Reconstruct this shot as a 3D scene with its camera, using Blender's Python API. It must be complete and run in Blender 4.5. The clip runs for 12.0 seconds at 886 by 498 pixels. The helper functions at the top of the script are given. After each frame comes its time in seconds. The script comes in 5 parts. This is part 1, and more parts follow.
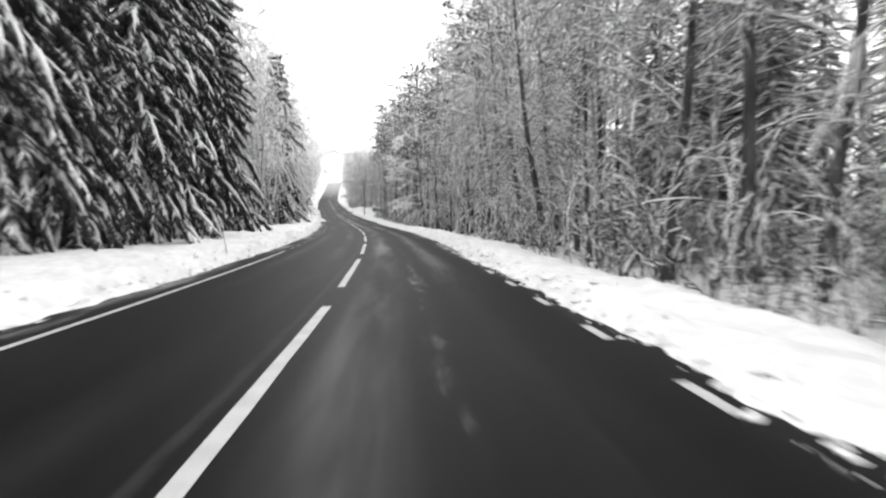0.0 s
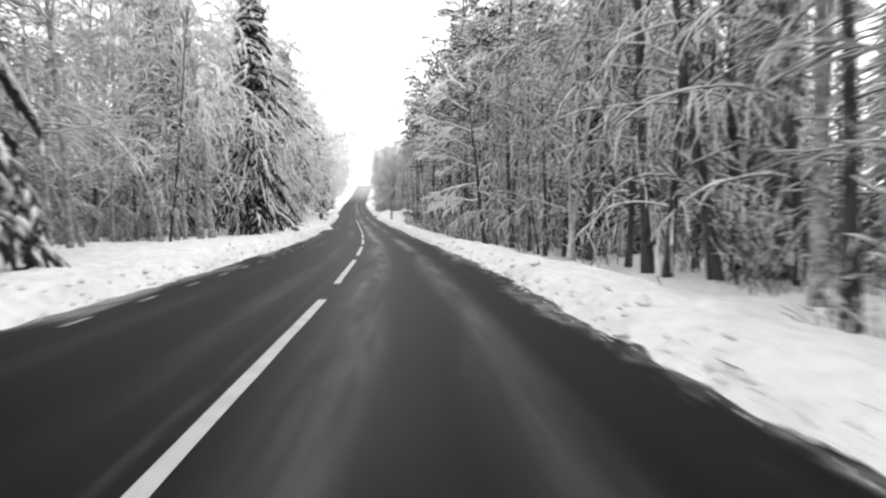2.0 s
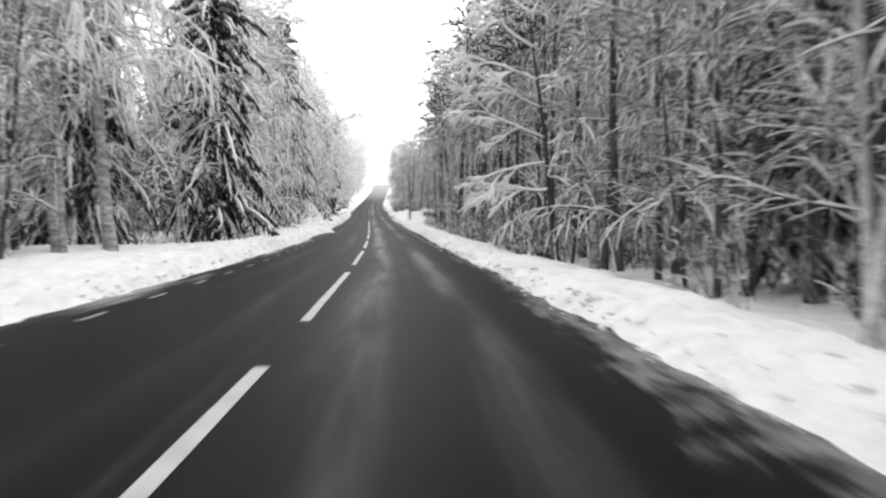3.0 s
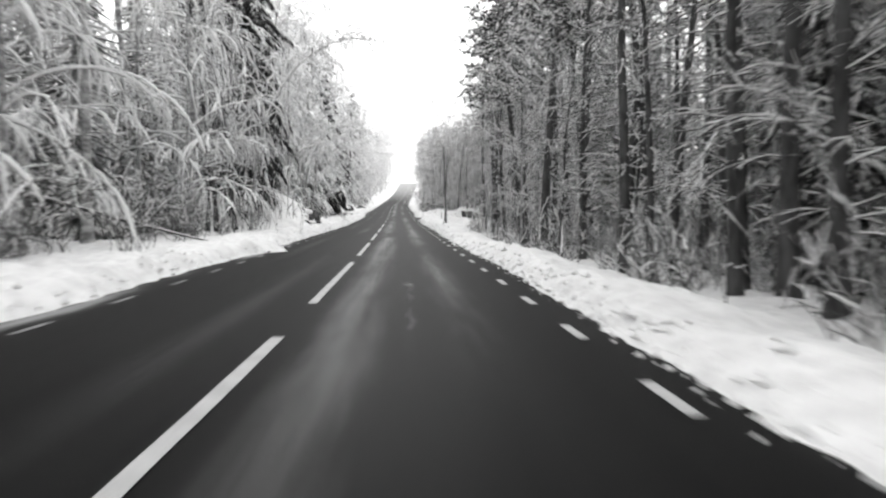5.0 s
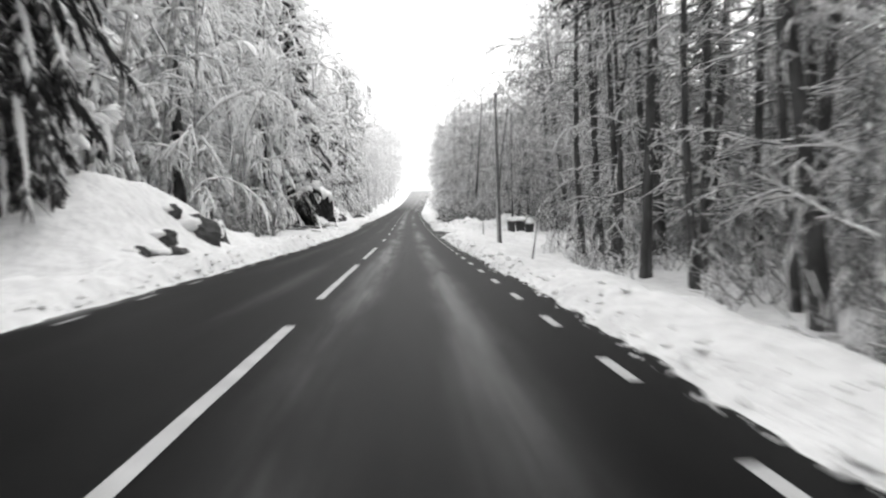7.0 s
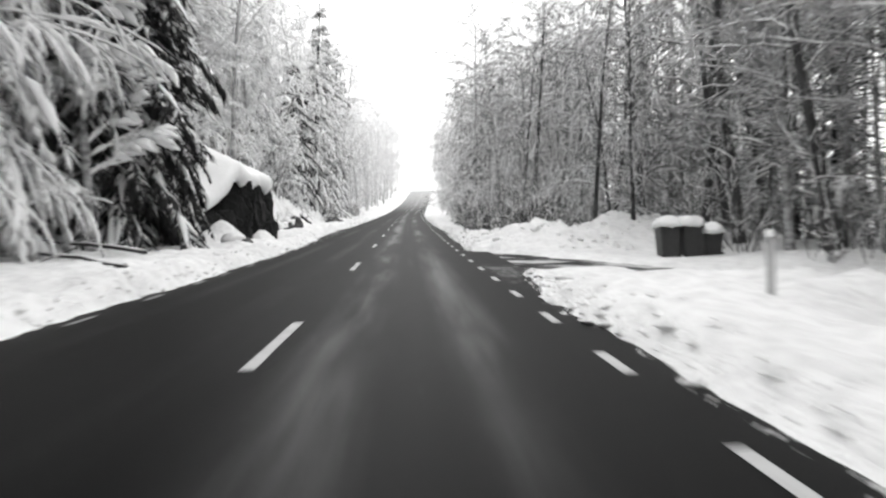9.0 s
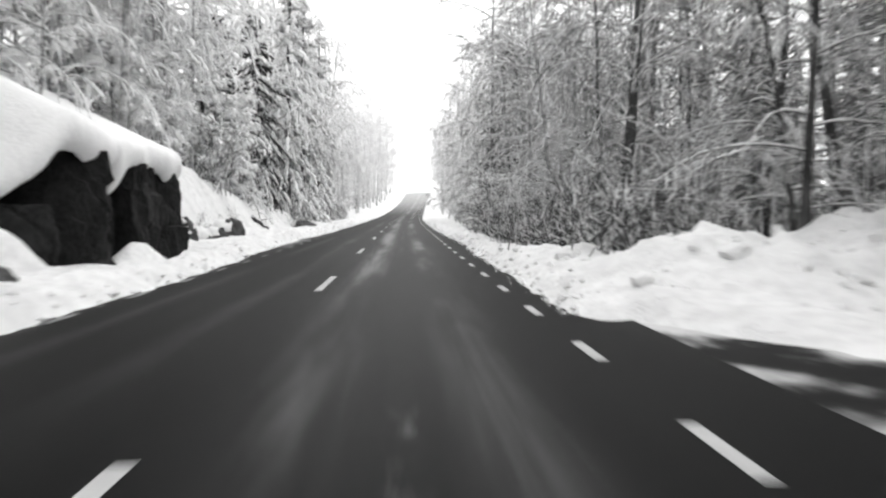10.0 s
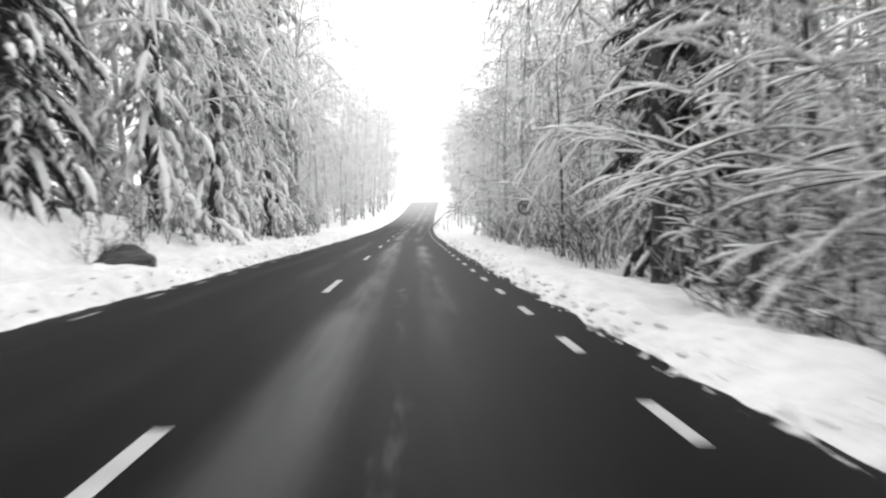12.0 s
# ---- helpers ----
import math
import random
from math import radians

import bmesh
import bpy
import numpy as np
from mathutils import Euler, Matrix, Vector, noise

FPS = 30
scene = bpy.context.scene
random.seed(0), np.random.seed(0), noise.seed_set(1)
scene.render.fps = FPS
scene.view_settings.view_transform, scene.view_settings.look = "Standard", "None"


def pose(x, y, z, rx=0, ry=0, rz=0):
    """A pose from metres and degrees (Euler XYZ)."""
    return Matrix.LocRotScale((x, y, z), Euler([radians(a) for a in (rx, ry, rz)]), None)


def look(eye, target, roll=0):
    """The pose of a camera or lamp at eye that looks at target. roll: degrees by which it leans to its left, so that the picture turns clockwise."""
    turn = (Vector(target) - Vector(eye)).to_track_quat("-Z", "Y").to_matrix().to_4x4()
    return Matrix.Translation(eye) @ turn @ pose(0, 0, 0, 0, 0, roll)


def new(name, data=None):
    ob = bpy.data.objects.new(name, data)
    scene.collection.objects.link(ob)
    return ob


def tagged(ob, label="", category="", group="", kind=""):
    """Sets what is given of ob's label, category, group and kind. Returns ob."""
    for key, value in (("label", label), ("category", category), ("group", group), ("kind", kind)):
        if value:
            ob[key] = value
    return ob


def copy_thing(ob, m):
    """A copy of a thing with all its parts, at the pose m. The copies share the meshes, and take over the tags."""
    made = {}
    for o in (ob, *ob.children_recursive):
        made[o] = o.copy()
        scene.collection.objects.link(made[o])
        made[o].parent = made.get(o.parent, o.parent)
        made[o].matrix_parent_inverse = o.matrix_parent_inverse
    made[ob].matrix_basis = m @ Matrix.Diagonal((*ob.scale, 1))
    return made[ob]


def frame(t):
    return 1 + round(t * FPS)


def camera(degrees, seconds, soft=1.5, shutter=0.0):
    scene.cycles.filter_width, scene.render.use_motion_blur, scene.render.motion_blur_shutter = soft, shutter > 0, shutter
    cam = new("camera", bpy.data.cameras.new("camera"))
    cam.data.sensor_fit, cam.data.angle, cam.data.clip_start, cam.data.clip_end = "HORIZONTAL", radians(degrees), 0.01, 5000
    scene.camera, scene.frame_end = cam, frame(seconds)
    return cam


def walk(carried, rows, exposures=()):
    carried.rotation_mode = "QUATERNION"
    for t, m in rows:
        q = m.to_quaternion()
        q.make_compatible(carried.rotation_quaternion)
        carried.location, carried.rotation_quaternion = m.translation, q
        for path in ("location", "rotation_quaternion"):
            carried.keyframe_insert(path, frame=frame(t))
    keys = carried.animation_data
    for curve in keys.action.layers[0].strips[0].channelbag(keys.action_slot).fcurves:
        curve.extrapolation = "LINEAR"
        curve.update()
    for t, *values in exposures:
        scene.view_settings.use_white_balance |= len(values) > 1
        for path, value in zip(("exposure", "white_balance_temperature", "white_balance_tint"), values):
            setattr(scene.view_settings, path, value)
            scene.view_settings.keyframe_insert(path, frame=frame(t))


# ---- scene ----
cam = camera(61.87, 12.0, soft=2.25, shutter=0.4)
PATH = [
    (0, pose(0.98, 16.53, 1.319, 87.92, 1.18, -1.99)),
    (0.5, pose(0.80, 25.22, 1.374, 88.08, 0.88, -1.58)),
    (1, pose(0.63, 34.03, 1.450, 88.20, 1.42, -0.84)),
    (1.5, pose(0.25, 42.65, 1.540, 88.24, 1.47, -0.09)),
    (2, pose(-0.19, 51.31, 1.643, 88.40, 1.23, 0.72)),
    (2.5, pose(-0.84, 59.99, 1.753, 88.38, 1.41, 1.42)),
    (3, pose(-1.50, 68.82, 1.868, 88.52, 0.88, 2.19)),
    (3.2, pose(-1.82, 72.32, 1.912, 88.48, 0.83, 2.50)),
    (4.8, pose(-4.65, 99.87, 2.328, 88.65, 0.96, 4.18)),
    (5, pose(-5.09, 103.31, 2.399, 88.73, 0.78, 4.33)),
    (5.5, pose(-6.21, 111.94, 2.598, 88.81, 1.26, 4.55)),
    (6, pose(-7.29, 120.63, 2.834, 89.18, 1.10, 4.96)),
    (6.5, pose(-8.48, 129.12, 3.087, 89.40, 0.89, 5.04)),
    (7, pose(-9.61, 137.89, 3.365, 89.58, 0.99, 5.21)),
    (7.2, pose(-10.13, 141.42, 3.481, 89.58, 1.21, 5.16)),
    (8.8, pose(-14.08, 169.78, 4.471, 89.78, 1.33, 5.25)),
    (9, pose(-14.52, 173.28, 4.600, 89.87, 1.46, 5.15)),
    (9.5, pose(-15.68, 181.93, 4.932, 89.94, 1.18, 4.93)),
    (10, pose(-16.84, 190.66, 5.309, 90.17, 1.25, 4.83)),
    (10.5, pose(-18.02, 199.42, 5.732, 90.65, 1.40, 4.90)),
    (11, pose(-19.16, 208.25, 6.188, 90.86, 1.54, 5.07)),
    (11.5, pose(-20.43, 216.89, 6.659, 90.93, 1.17, 5.02)),
    (12, pose(-21.60, 225.55, 7.147, 91.17, 1.00, 5.10)),
]
walk(cam, PATH)

# the road's line: heading and gradient in degrees, every 15 m
HEADING = [-0.0, 0.79, 1.93, 3.08, 4.23, 5.46, 6.42, 7.13, 7.59, 7.93, 7.85, 7.85, 7.79, 7.88, 7.92, 7.8, 7.62, 7.54, 7.46, 7.13, 6.6, 6.05, 5.61, 5.29, 5.04, 4.81, 4.59, 4.38, 4.17, 4.0, 3.9]
GRADE = [0.0, 0.28, 0.5, 0.67, 0.75, 0.72, 0.87, 1.24, 1.64, 1.81, 1.97, 2.0, 2.19, 2.73, 3.03, 3.27, 3.27, 3.27, 3.36, 3.56, 3.87, 4.27, 4.77, 5.36, 6.03, 6.78, 7.57, 8.4, 8.6, 4.0, 0.5]

# ---- light ----
world = bpy.data.worlds.new("overcast_sky")
scene.world = world
world.use_nodes = True
wn, wl = world.node_tree.nodes, world.node_tree.links
wn.clear()
w_sky = wn.new("ShaderNodeTexSky")
w_sky.sky_type, w_sky.sun_disc = "NISHITA", False
w_sky.sun_elevation, w_sky.sun_rotation = radians(38), radians(20)
w_bw = wn.new("ShaderNodeRGBToBW")
w_mix = wn.new("ShaderNodeMix")
w_mix.data_type = "RGBA"
w_mix.inputs[0].default_value = 0.86
w_mix.inputs[7].default_value = (20.2, 20.2, 20.2, 1)      # an even sheet of cloud over the clear sky
w_bg = wn.new("ShaderNodeBackground")
w_bg.inputs[1].default_value = 0.098
w_out = wn.new("ShaderNodeOutputWorld")
wl.new(w_sky.outputs[0], w_bw.inputs[0])
wl.new(w_bw.outputs[0], w_mix.inputs[6])
wl.new(w_mix.outputs[2], w_bg.inputs[0])
wl.new(w_bg.outputs[0], w_out.inputs[0])

sun = bpy.data.lights.new("sun", "SUN")
sun.energy, sun.angle, sun.color = 0.6, radians(60), (1.0, 1.0, 1.0)
sun_ob = new("sun", sun)
sun_ob.matrix_basis = look((0, 0, 60), (-12, -34, 0))


# ---- materials (a black-and-white film: neutral greys) ----
def g(v):
    return (v, v, v, 1)


def material(name):
    m = bpy.data.materials.new(name)
    m.use_nodes = True
    n = m.node_tree.nodes
    n.clear()
    out = n.new("ShaderNodeOutputMaterial")
    b = n.new("ShaderNodeBsdfPrincipled")
    m.node_tree.links.new(b.outputs[0], out.inputs[0])
    return m, n, m.node_tree.links, b


def noise_node(n, l, vec, scale, detail=3.0, rough=0.55):
    t = n.new("ShaderNodeTexNoise")
    t.inputs["Scale"].default_value, t.inputs["Detail"].default_value, t.inputs["Roughness"].default_value = scale, detail, rough
    if vec:
        l.new(vec, t.inputs["Vector"])
    return t.outputs["Fac"]


def math_node(n, l, op, a, b=None, c=None, clamp=False):
    m = n.new("ShaderNodeMath")
    m.operation, m.use_clamp = op, clamp
    for i, v in enumerate((a, b, c)):
        if v is None:
            continue
        if isinstance(v, (int, float)):
            m.inputs[i].default_value = v
        else:
            l.new(v, m.inputs[i])
    return m.outputs[0]


def ramp(n, l, fac, lo, hi, a=0.0, b=1.0):
    m = n.new("ShaderNodeMapRange")
    m.interpolation_type = "SMOOTHSTEP"
    l.new(fac, m.inputs[0])
    for i, v in zip((1, 2, 3, 4), (lo, hi, a, b)):
        m.inputs[i].default_value = v
    return m.outputs[0]


def mix_grey(n, l, fac, a, b):
    m = n.new("ShaderNodeMix")
    m.data_type = "FLOAT"
    if isinstance(fac, (int, float)):
        m.inputs[0].default_value = fac
    else:
        l.new(fac, m.inputs[0])
    for i, v in ((2, a), (3, b)):
        if isinstance(v, (int, float)):
            m.inputs[i].default_value = v
        else:
            l.new(v, m.inputs[i])
    return m.outputs[0]


def to_base(n, l, val, b):
    c = n.new("ShaderNodeCombineColor")
    for i in range(3):
        l.new(val, c.inputs[i])
    l.new(c.outputs[0], b.inputs["Base Color"])


def bump(n, l, height, b, strength, dist):
    k = n.new("ShaderNodeBump")
    k.inputs["Strength"].default_value, k.inputs["Distance"].default_value = strength, dist
    l.new(height, k.inputs["Height"])
    l.new(k.outputs[0], b.inputs["Normal"])


def coords(n):
    return n.new("ShaderNodeTexCoord").outputs["Object"]


def plain(name, lo, hi, scale, rough, bump_d=0.0, metal=0.0, stretch=None, fine=8.0):
    """A worn, grainy surface: two scales of mottling between the greys lo and hi."""
    m, n, l, b = material(name)
    v = coords(n)
    if stretch:
        mp = n.new("ShaderNodeMapping")
        mp.inputs["Scale"].default_value = stretch
        l.new(v, mp.inputs[0])
        v = mp.outputs[0]
    a, c = noise_node(n, l, v, scale), noise_node(n, l, v, scale * fine, 2.0)
    f = math_node(n, l, "MULTIPLY_ADD", c, 0.4, math_node(n, l, "MULTIPLY", a, 0.6))
    to_base(n, l, ramp(n, l, f, 0.3, 0.7, lo, hi), b)
    b.inputs["Roughness"].default_value, b.inputs["Metallic"].default_value = rough, metal
    if bump_d:
        bump(n, l, f, b, 0.8, bump_d)
    return m


def snowed(name, lo, hi, scale, snow, start, end, stretch=None):
    """Bark or twigs with snow lying on whatever faces upward."""
    m, n, l, b = material(name)
    v = coords(n)
    if stretch:
        mp = n.new("ShaderNodeMapping")
        mp.inputs["Scale"].default_value = stretch
        l.new(v, mp.inputs[0])
        v = mp.outputs[0]
    a = noise_node(n, l, v, scale)
    geo = n.new("ShaderNodeNewGeometry")
    sep = n.new("ShaderNodeSeparateXYZ")
    l.new(geo.outputs["Normal"], sep.inputs[0])
    up = math_node(n, l, "MULTIPLY_ADD", math_node(n, l, "SUBTRACT", a, 0.5), 0.9, sep.outputs[2])
    to_base(n, l, mix_grey(n, l, ramp(n, l, up, start, end), ramp(n, l, a, 0.3, 0.7, lo, hi), snow), b)
    b.inputs["Roughness"].default_value = 0.8
    return m


M_SNOW, n_, l_, b_ = material("snow_ground")
v_ = coords(n_)
big_, mid_, fin_ = noise_node(n_, l_, v_, 0.35), noise_node(n_, l_, v_, 3.0, 4.0), noise_node(n_, l_, v_, 22.0, 3.0)
to_base(n_, l_, math_node(n_, l_, "MULTIPLY_ADD", ramp(n_, l_, mid_, 0.3, 0.65), 0.12, ramp(n_, l_, big_, 0.3, 0.7, 0.69, 0.78)), b_)
b_.inputs["Roughness"].default_value = 0.75
bump(n_, l_, math_node(n_, l_, "MULTIPLY_ADD", fin_, 0.25, mid_), b_, 0.9, 0.11)

# snow colour raised to make up for shade on the blanket and caps
M_SNOW_BRIGHT = plain("brightened_snow", 0.84, 0.93, 1.2, 0.75, 0.05)
M_CLOD = plain("dirty_snow_clods", 0.72, 0.86, 3.0, 0.8, 0.02)
M_TREE_SNOW = plain("tree_snow", 0.88, 0.95, 2.0, 0.75, 0.03)
M_NEEDLE = snowed("spruce_needles", 0.025, 0.06, 3.0, 0.8, 0.5, 1.0)
M_NEEDLE_SNOWY = snowed("snowed_needles", 0.36, 0.56, 3.0, 0.92, -0.7, 0.1)
M_PINE = snowed("pine_needles", 0.03, 0.07, 3.0, 0.8, 0.1, 0.7)
M_BARK = snowed("dark_bark", 0.02, 0.08, 5.0, 0.7, 0.6, 0.95, (1, 1, 0.25))
M_BIRCH = snowed("pale_bark", 0.16, 0.52, 3.0, 0.75, 0.6, 0.95, (1, 1, 2.5))
M_PALE = plain("snow_plastered_bark", 0.32, 0.72, 3.0, 0.8, 0.01, stretch=(1, 1, 1.6))
M_TWIG = snowed("snowy_twigs", 0.13, 0.25, 4.0, 0.88, -0.35, 0.25)
M_TWIG_DARK = snowed("dark_snowy_twigs", 0.04, 0.09, 4.0, 0.85, 0.05, 0.6)
M_BRUSH = snowed("dark_brushwood", 0.025, 0.07, 4.0, 0.75, 0.35, 0.85)
# snowy woods; greys lifted to imitate mist between trunks, the second paler still
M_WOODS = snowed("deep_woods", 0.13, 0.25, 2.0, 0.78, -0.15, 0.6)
M_WOODS_MISTED = snowed("deep_woods_misted", 0.28, 0.44, 2.0, 0.86, -0.5, 0.3)
# twigs and bark paled in base colour, standing in for distance haze
M_HAZED = snowed("hazed_twigs", 0.60, 0.74, 4.0, 0.88, -0.3, 0.4)
M_HAZED_BARK = plain("hazed_bark", 0.45, 0.6, 4.0, 0.85)
M_ROCK = plain("wet_rock", 0.003, 0.022, 1.8, 0.75, 0.16, stretch=(1, 1, 0.4))
M_ROCK.node_tree.nodes["Principled BSDF"].inputs["Specular IOR Level"].default_value = 0.15
M_STONE = plain("boulder", 0.015, 0.065, 3.0, 0.7, 0.04)
M_LINE_WORN = plain("worn_road_paint", 0.12, 0.38, 2.5, 0.6, fine=14)
M_LINE = plain("road_paint", 0.36, 0.56, 2.5, 0.6, fine=14)
M_POLE = plain("weathered_pole_wood", 0.09, 0.17, 4.0, 0.75)
M_GALV = plain("galvanised_steel", 0.35, 0.5, 6.0, 0.5)
M_STAKE = plain("weathered_stake", 0.14, 0.26, 6.0, 0.8)
M_BIN = plain("dark_plastic", 0.025, 0.05, 5.0, 0.5)
M_SIGN = plain("sign_face", 0.38, 0.46, 3.0, 0.45)
M_RING = plain("sign_ring", 0.07, 0.10, 3.0, 0.45)
M_BLACK = plain("sign_ink", 0.015, 0.025, 3.0, 0.5)

# asphalt: worn wheel tracks, lengthwise streaks and slush by the verge (u across, v along, in metres)
M_ROAD, n_, l_, b_ = material("asphalt")
uv_ = n_.new("ShaderNodeUVMap")
uv_.uv_map = "metres"
sep_ = n_.new("ShaderNodeSeparateXYZ")
l_.new(uv_.outputs[0], sep_.inputs[0])
across, along = sep_.outputs[0], sep_.outputs[1]
mp_ = n_.new("ShaderNodeMapping")
mp_.inputs["Scale"].default_value = (1.6, 0.05, 1)
l_.new(uv_.outputs[0], mp_.inputs[0])
streak = noise_node(n_, l_, mp_.outputs[0], 1.0, 4.0, 0.65)
mp2_ = n_.new("ShaderNodeMapping")
mp2_.inputs["Scale"].default_value = (1.1, 0.11, 1)
l_.new(uv_.outputs[0], mp2_.inputs[0])
patch = noise_node(n_, l_, mp2_.outputs[0], 0.9, 4.0, 0.6)
grain = noise_node(n_, l_, uv_.outputs[0], 55.0, 2.0, 0.7)
tracks = None
for at_, wide, amount in ((0.72, 0.66, 1.0), (2.15, 0.58, 0.85), (-0.95, 0.5, 0.4), (-2.4, 0.5, 0.35)):
    off = math_node(n_, l_, "ABSOLUTE", math_node(n_, l_, "SUBTRACT", across, at_))
    one = ramp(n_, l_, off, 0.0, wide, amount, 0.0)
    tracks = one if tracks is None else math_node(n_, l_, "MAXIMUM", tracks, one)
mp4_ = n_.new("ShaderNodeMapping")
mp4_.inputs["Scale"].default_value = (0.55, 0.06, 1)
l_.new(uv_.outputs[0], mp4_.inputs[0])
worn = noise_node(n_, l_, mp4_.outputs[0], 1.0, 4.0, 0.6)
tracks = math_node(n_, l_, "MULTIPLY", math_node(n_, l_, "MULTIPLY", tracks, ramp(n_, l_, worn, 0.38, 0.62, 0.15, 1.0)), ramp(n_, l_, streak, 0.25, 0.7, 0.35, 1.0))
tone = math_node(n_, l_, "MULTIPLY_ADD", tracks, 0.014, ramp(n_, l_, streak, 0.25, 0.75, 0.001, 0.006))
tone = math_node(n_, l_, "MULTIPLY", tone, ramp(n_, l_, grain, 0.2, 0.8, 0.75, 1.25))
# slush dragged over the lane's edge and between the wheels
near_edge = math_node(n_, l_, "MULTIPLY", ramp(n_, l_, across, 2.35, 3.5), ramp(n_, l_, math_node(n_, l_, "ABSOLUTE", math_node(n_, l_, "SUBTRACT", along, 64)), 26, 40, 0.85, 0.15))
mouth = math_node(n_, l_, "MULTIPLY", ramp(n_, l_, across, 3.05, 3.5), ramp(n_, l_, math_node(n_, l_, "ABSOLUTE", math_node(n_, l_, "SUBTRACT", along, 190.5)), 2.0, 5.0, 0.8, 0.25))
near_edge = math_node(n_, l_, "MAXIMUM", near_edge, mouth)
mp3_ = n_.new("ShaderNodeMapping")
mp3_.inputs["Scale"].default_value = (4.2, 1.3, 1)
l_.new(uv_.outputs[0], mp3_.inputs[0])
shred = noise_node(n_, l_, mp3_.outputs[0], 1.0, 4.0, 0.7)
slush = ramp(n_, l_, math_node(n_, l_, "MULTIPLY_ADD", near_edge, 0.34, math_node(n_, l_, "MULTIPLY_ADD", shred, 0.5, math_node(n_, l_, "MULTIPLY", patch, 0.6))), 0.76, 1.0, 0.0, 0.42)
mid_lane = ramp(n_, l_, math_node(n_, l_, "ABSOLUTE", math_node(n_, l_, "SUBTRACT", across, 1.45)), 0.0, 0.5, 0.24, 0.0)
mid_slush = ramp(n_, l_, math_node(n_, l_, "ADD", math_node(n_, l_, "MULTIPLY_ADD", patch, 0.55, mid_lane), math_node(n_, l_, "MULTIPLY", shred, 0.3)), 0.68, 0.84, 0.0, 0.27)
left_edge = ramp(n_, l_, math_node(n_, l_, "MULTIPLY_ADD", ramp(n_, l_, across, -2.9, -3.7), 0.3, patch), 0.72, 0.95, 0.0, 0.5)
cover = math_node(n_, l_, "MAXIMUM", slush, math_node(n_, l_, "MAXIMUM", mid_slush, left_edge))
# remains of an older centre line beside the new one
old_line = math_node(n_, l_, "MULTIPLY", ramp(n_, l_, math_node(n_, l_, "ABSOLUTE", math_node(n_, l_, "SUBTRACT", across, -0.25)), 0.02, 0.08, 0.03, 0.0), ramp(n_, l_, along, 60, 90, 1.0, 0.0))
# asphalt whitened from 310 m onward, in place of haze over the distant road
far_haze = math_node(n_, l_, "MULTIPLY", ramp(n_, l_, along, 310, 430, 0.0, 0.75), ramp(n_, l_, shred, 0.2, 0.6, 0.5, 1.0))
cover = math_node(n_, l_, "MAXIMUM", cover, far_haze)
cover = math_node(n_, l_, "MAXIMUM", cover, math_node(n_, l_, "MULTIPLY", old_line, ramp(n_, l_, shred, 0.3, 0.6)))
to_base(n_, l_, mix_grey(n_, l_, cover, tone, 0.62), b_)
l_.new(ramp(n_, l_, tracks, 0.0, 1.0, 0.52, 0.40), b_.inputs["Roughness"])
l_.new(ramp(n_, l_, tracks, 0.0, 1.0, 0.05, 0.24), b_.inputs["Specular IOR Level"])
bump(n_, l_, grain, b_, 0.5, 0.006)

# side road: the same asphalt under patches of packed snow
M_DRIVE, n_, l_, b_ = material("side_asphalt")
v_ = coords(n_)
p_ = noise_node(n_, l_, v_, 0.75, 5.0, 0.62)
g_ = noise_node(n_, l_, v_, 50.0, 2.0, 0.7)
to_base(n_, l_, mix_grey(n_, l_, ramp(n_, l_, p_, 0.42, 0.66), ramp(n_, l_, g_, 0.2, 0.8, 0.003, 0.009), 0.62), b_)
b_.inputs["Roughness"].default_value = 0.7
b_.inputs["Specular IOR Level"].default_value = 0.12
bump(n_, l_, p_, b_, 0.5, 0.02)


# ---- the lie of the land: s along the road, lat to its right, up above its surface ----
S_STEP = np.arange(-240.0, 1201.0, 1.0)
KNOT = np.arange(len(HEADING)) * 15.0
_h = np.radians(np.interp(S_STEP, KNOT, HEADING))
_g = np.radians(np.interp(S_STEP, KNOT, GRADE))
_d = np.stack([-np.sin(_h) * np.cos(_g), np.cos(_h) * np.cos(_g), np.sin(_g)], 1)
LINE = np.vstack([np.zeros(3), np.cumsum((_d[1:] + _d[:-1]) / 2, 0)])
LINE -= LINE[240]


def heading(s):
    return np.interp(s, S_STEP, _h)


def spot(s, lat, up=0.0):
    s, lat, up = np.asarray(s, float), np.asarray(lat, float), np.asarray(up, float)
    a = heading(s)
    x, y, z = (np.interp(s, S_STEP, LINE[:, k]) for k in range(3))
    return np.stack(np.broadcast_arrays(x + np.cos(a) * lat, y + np.sin(a) * lat, z + up), -1)


_rng = np.random.RandomState(5)
_lat = _rng.rand(256, 256)


def vnoise(x, y):
    """Smooth value noise, 0 to 1."""
    x, y = np.asarray(x, float), np.asarray(y, float)
    i, j = np.floor(x).astype(int), np.floor(y).astype(int)
    u, v = x - i, y - j
    u, v = u * u * (3 - 2 * u), v * v * (3 - 2 * v)
    f = lambda a, b: _lat[a & 255, b & 255]
    return (f(i, j) * (1 - u) + f(i + 1, j) * u) * (1 - v) + (f(i, j + 1) * (1 - u) + f(i + 1, j + 1) * u) * v


def step(a, b, x):
    t = np.clip((x - a) / (b - a), 0, 1)
    return t * t * (3 - 2 * t)


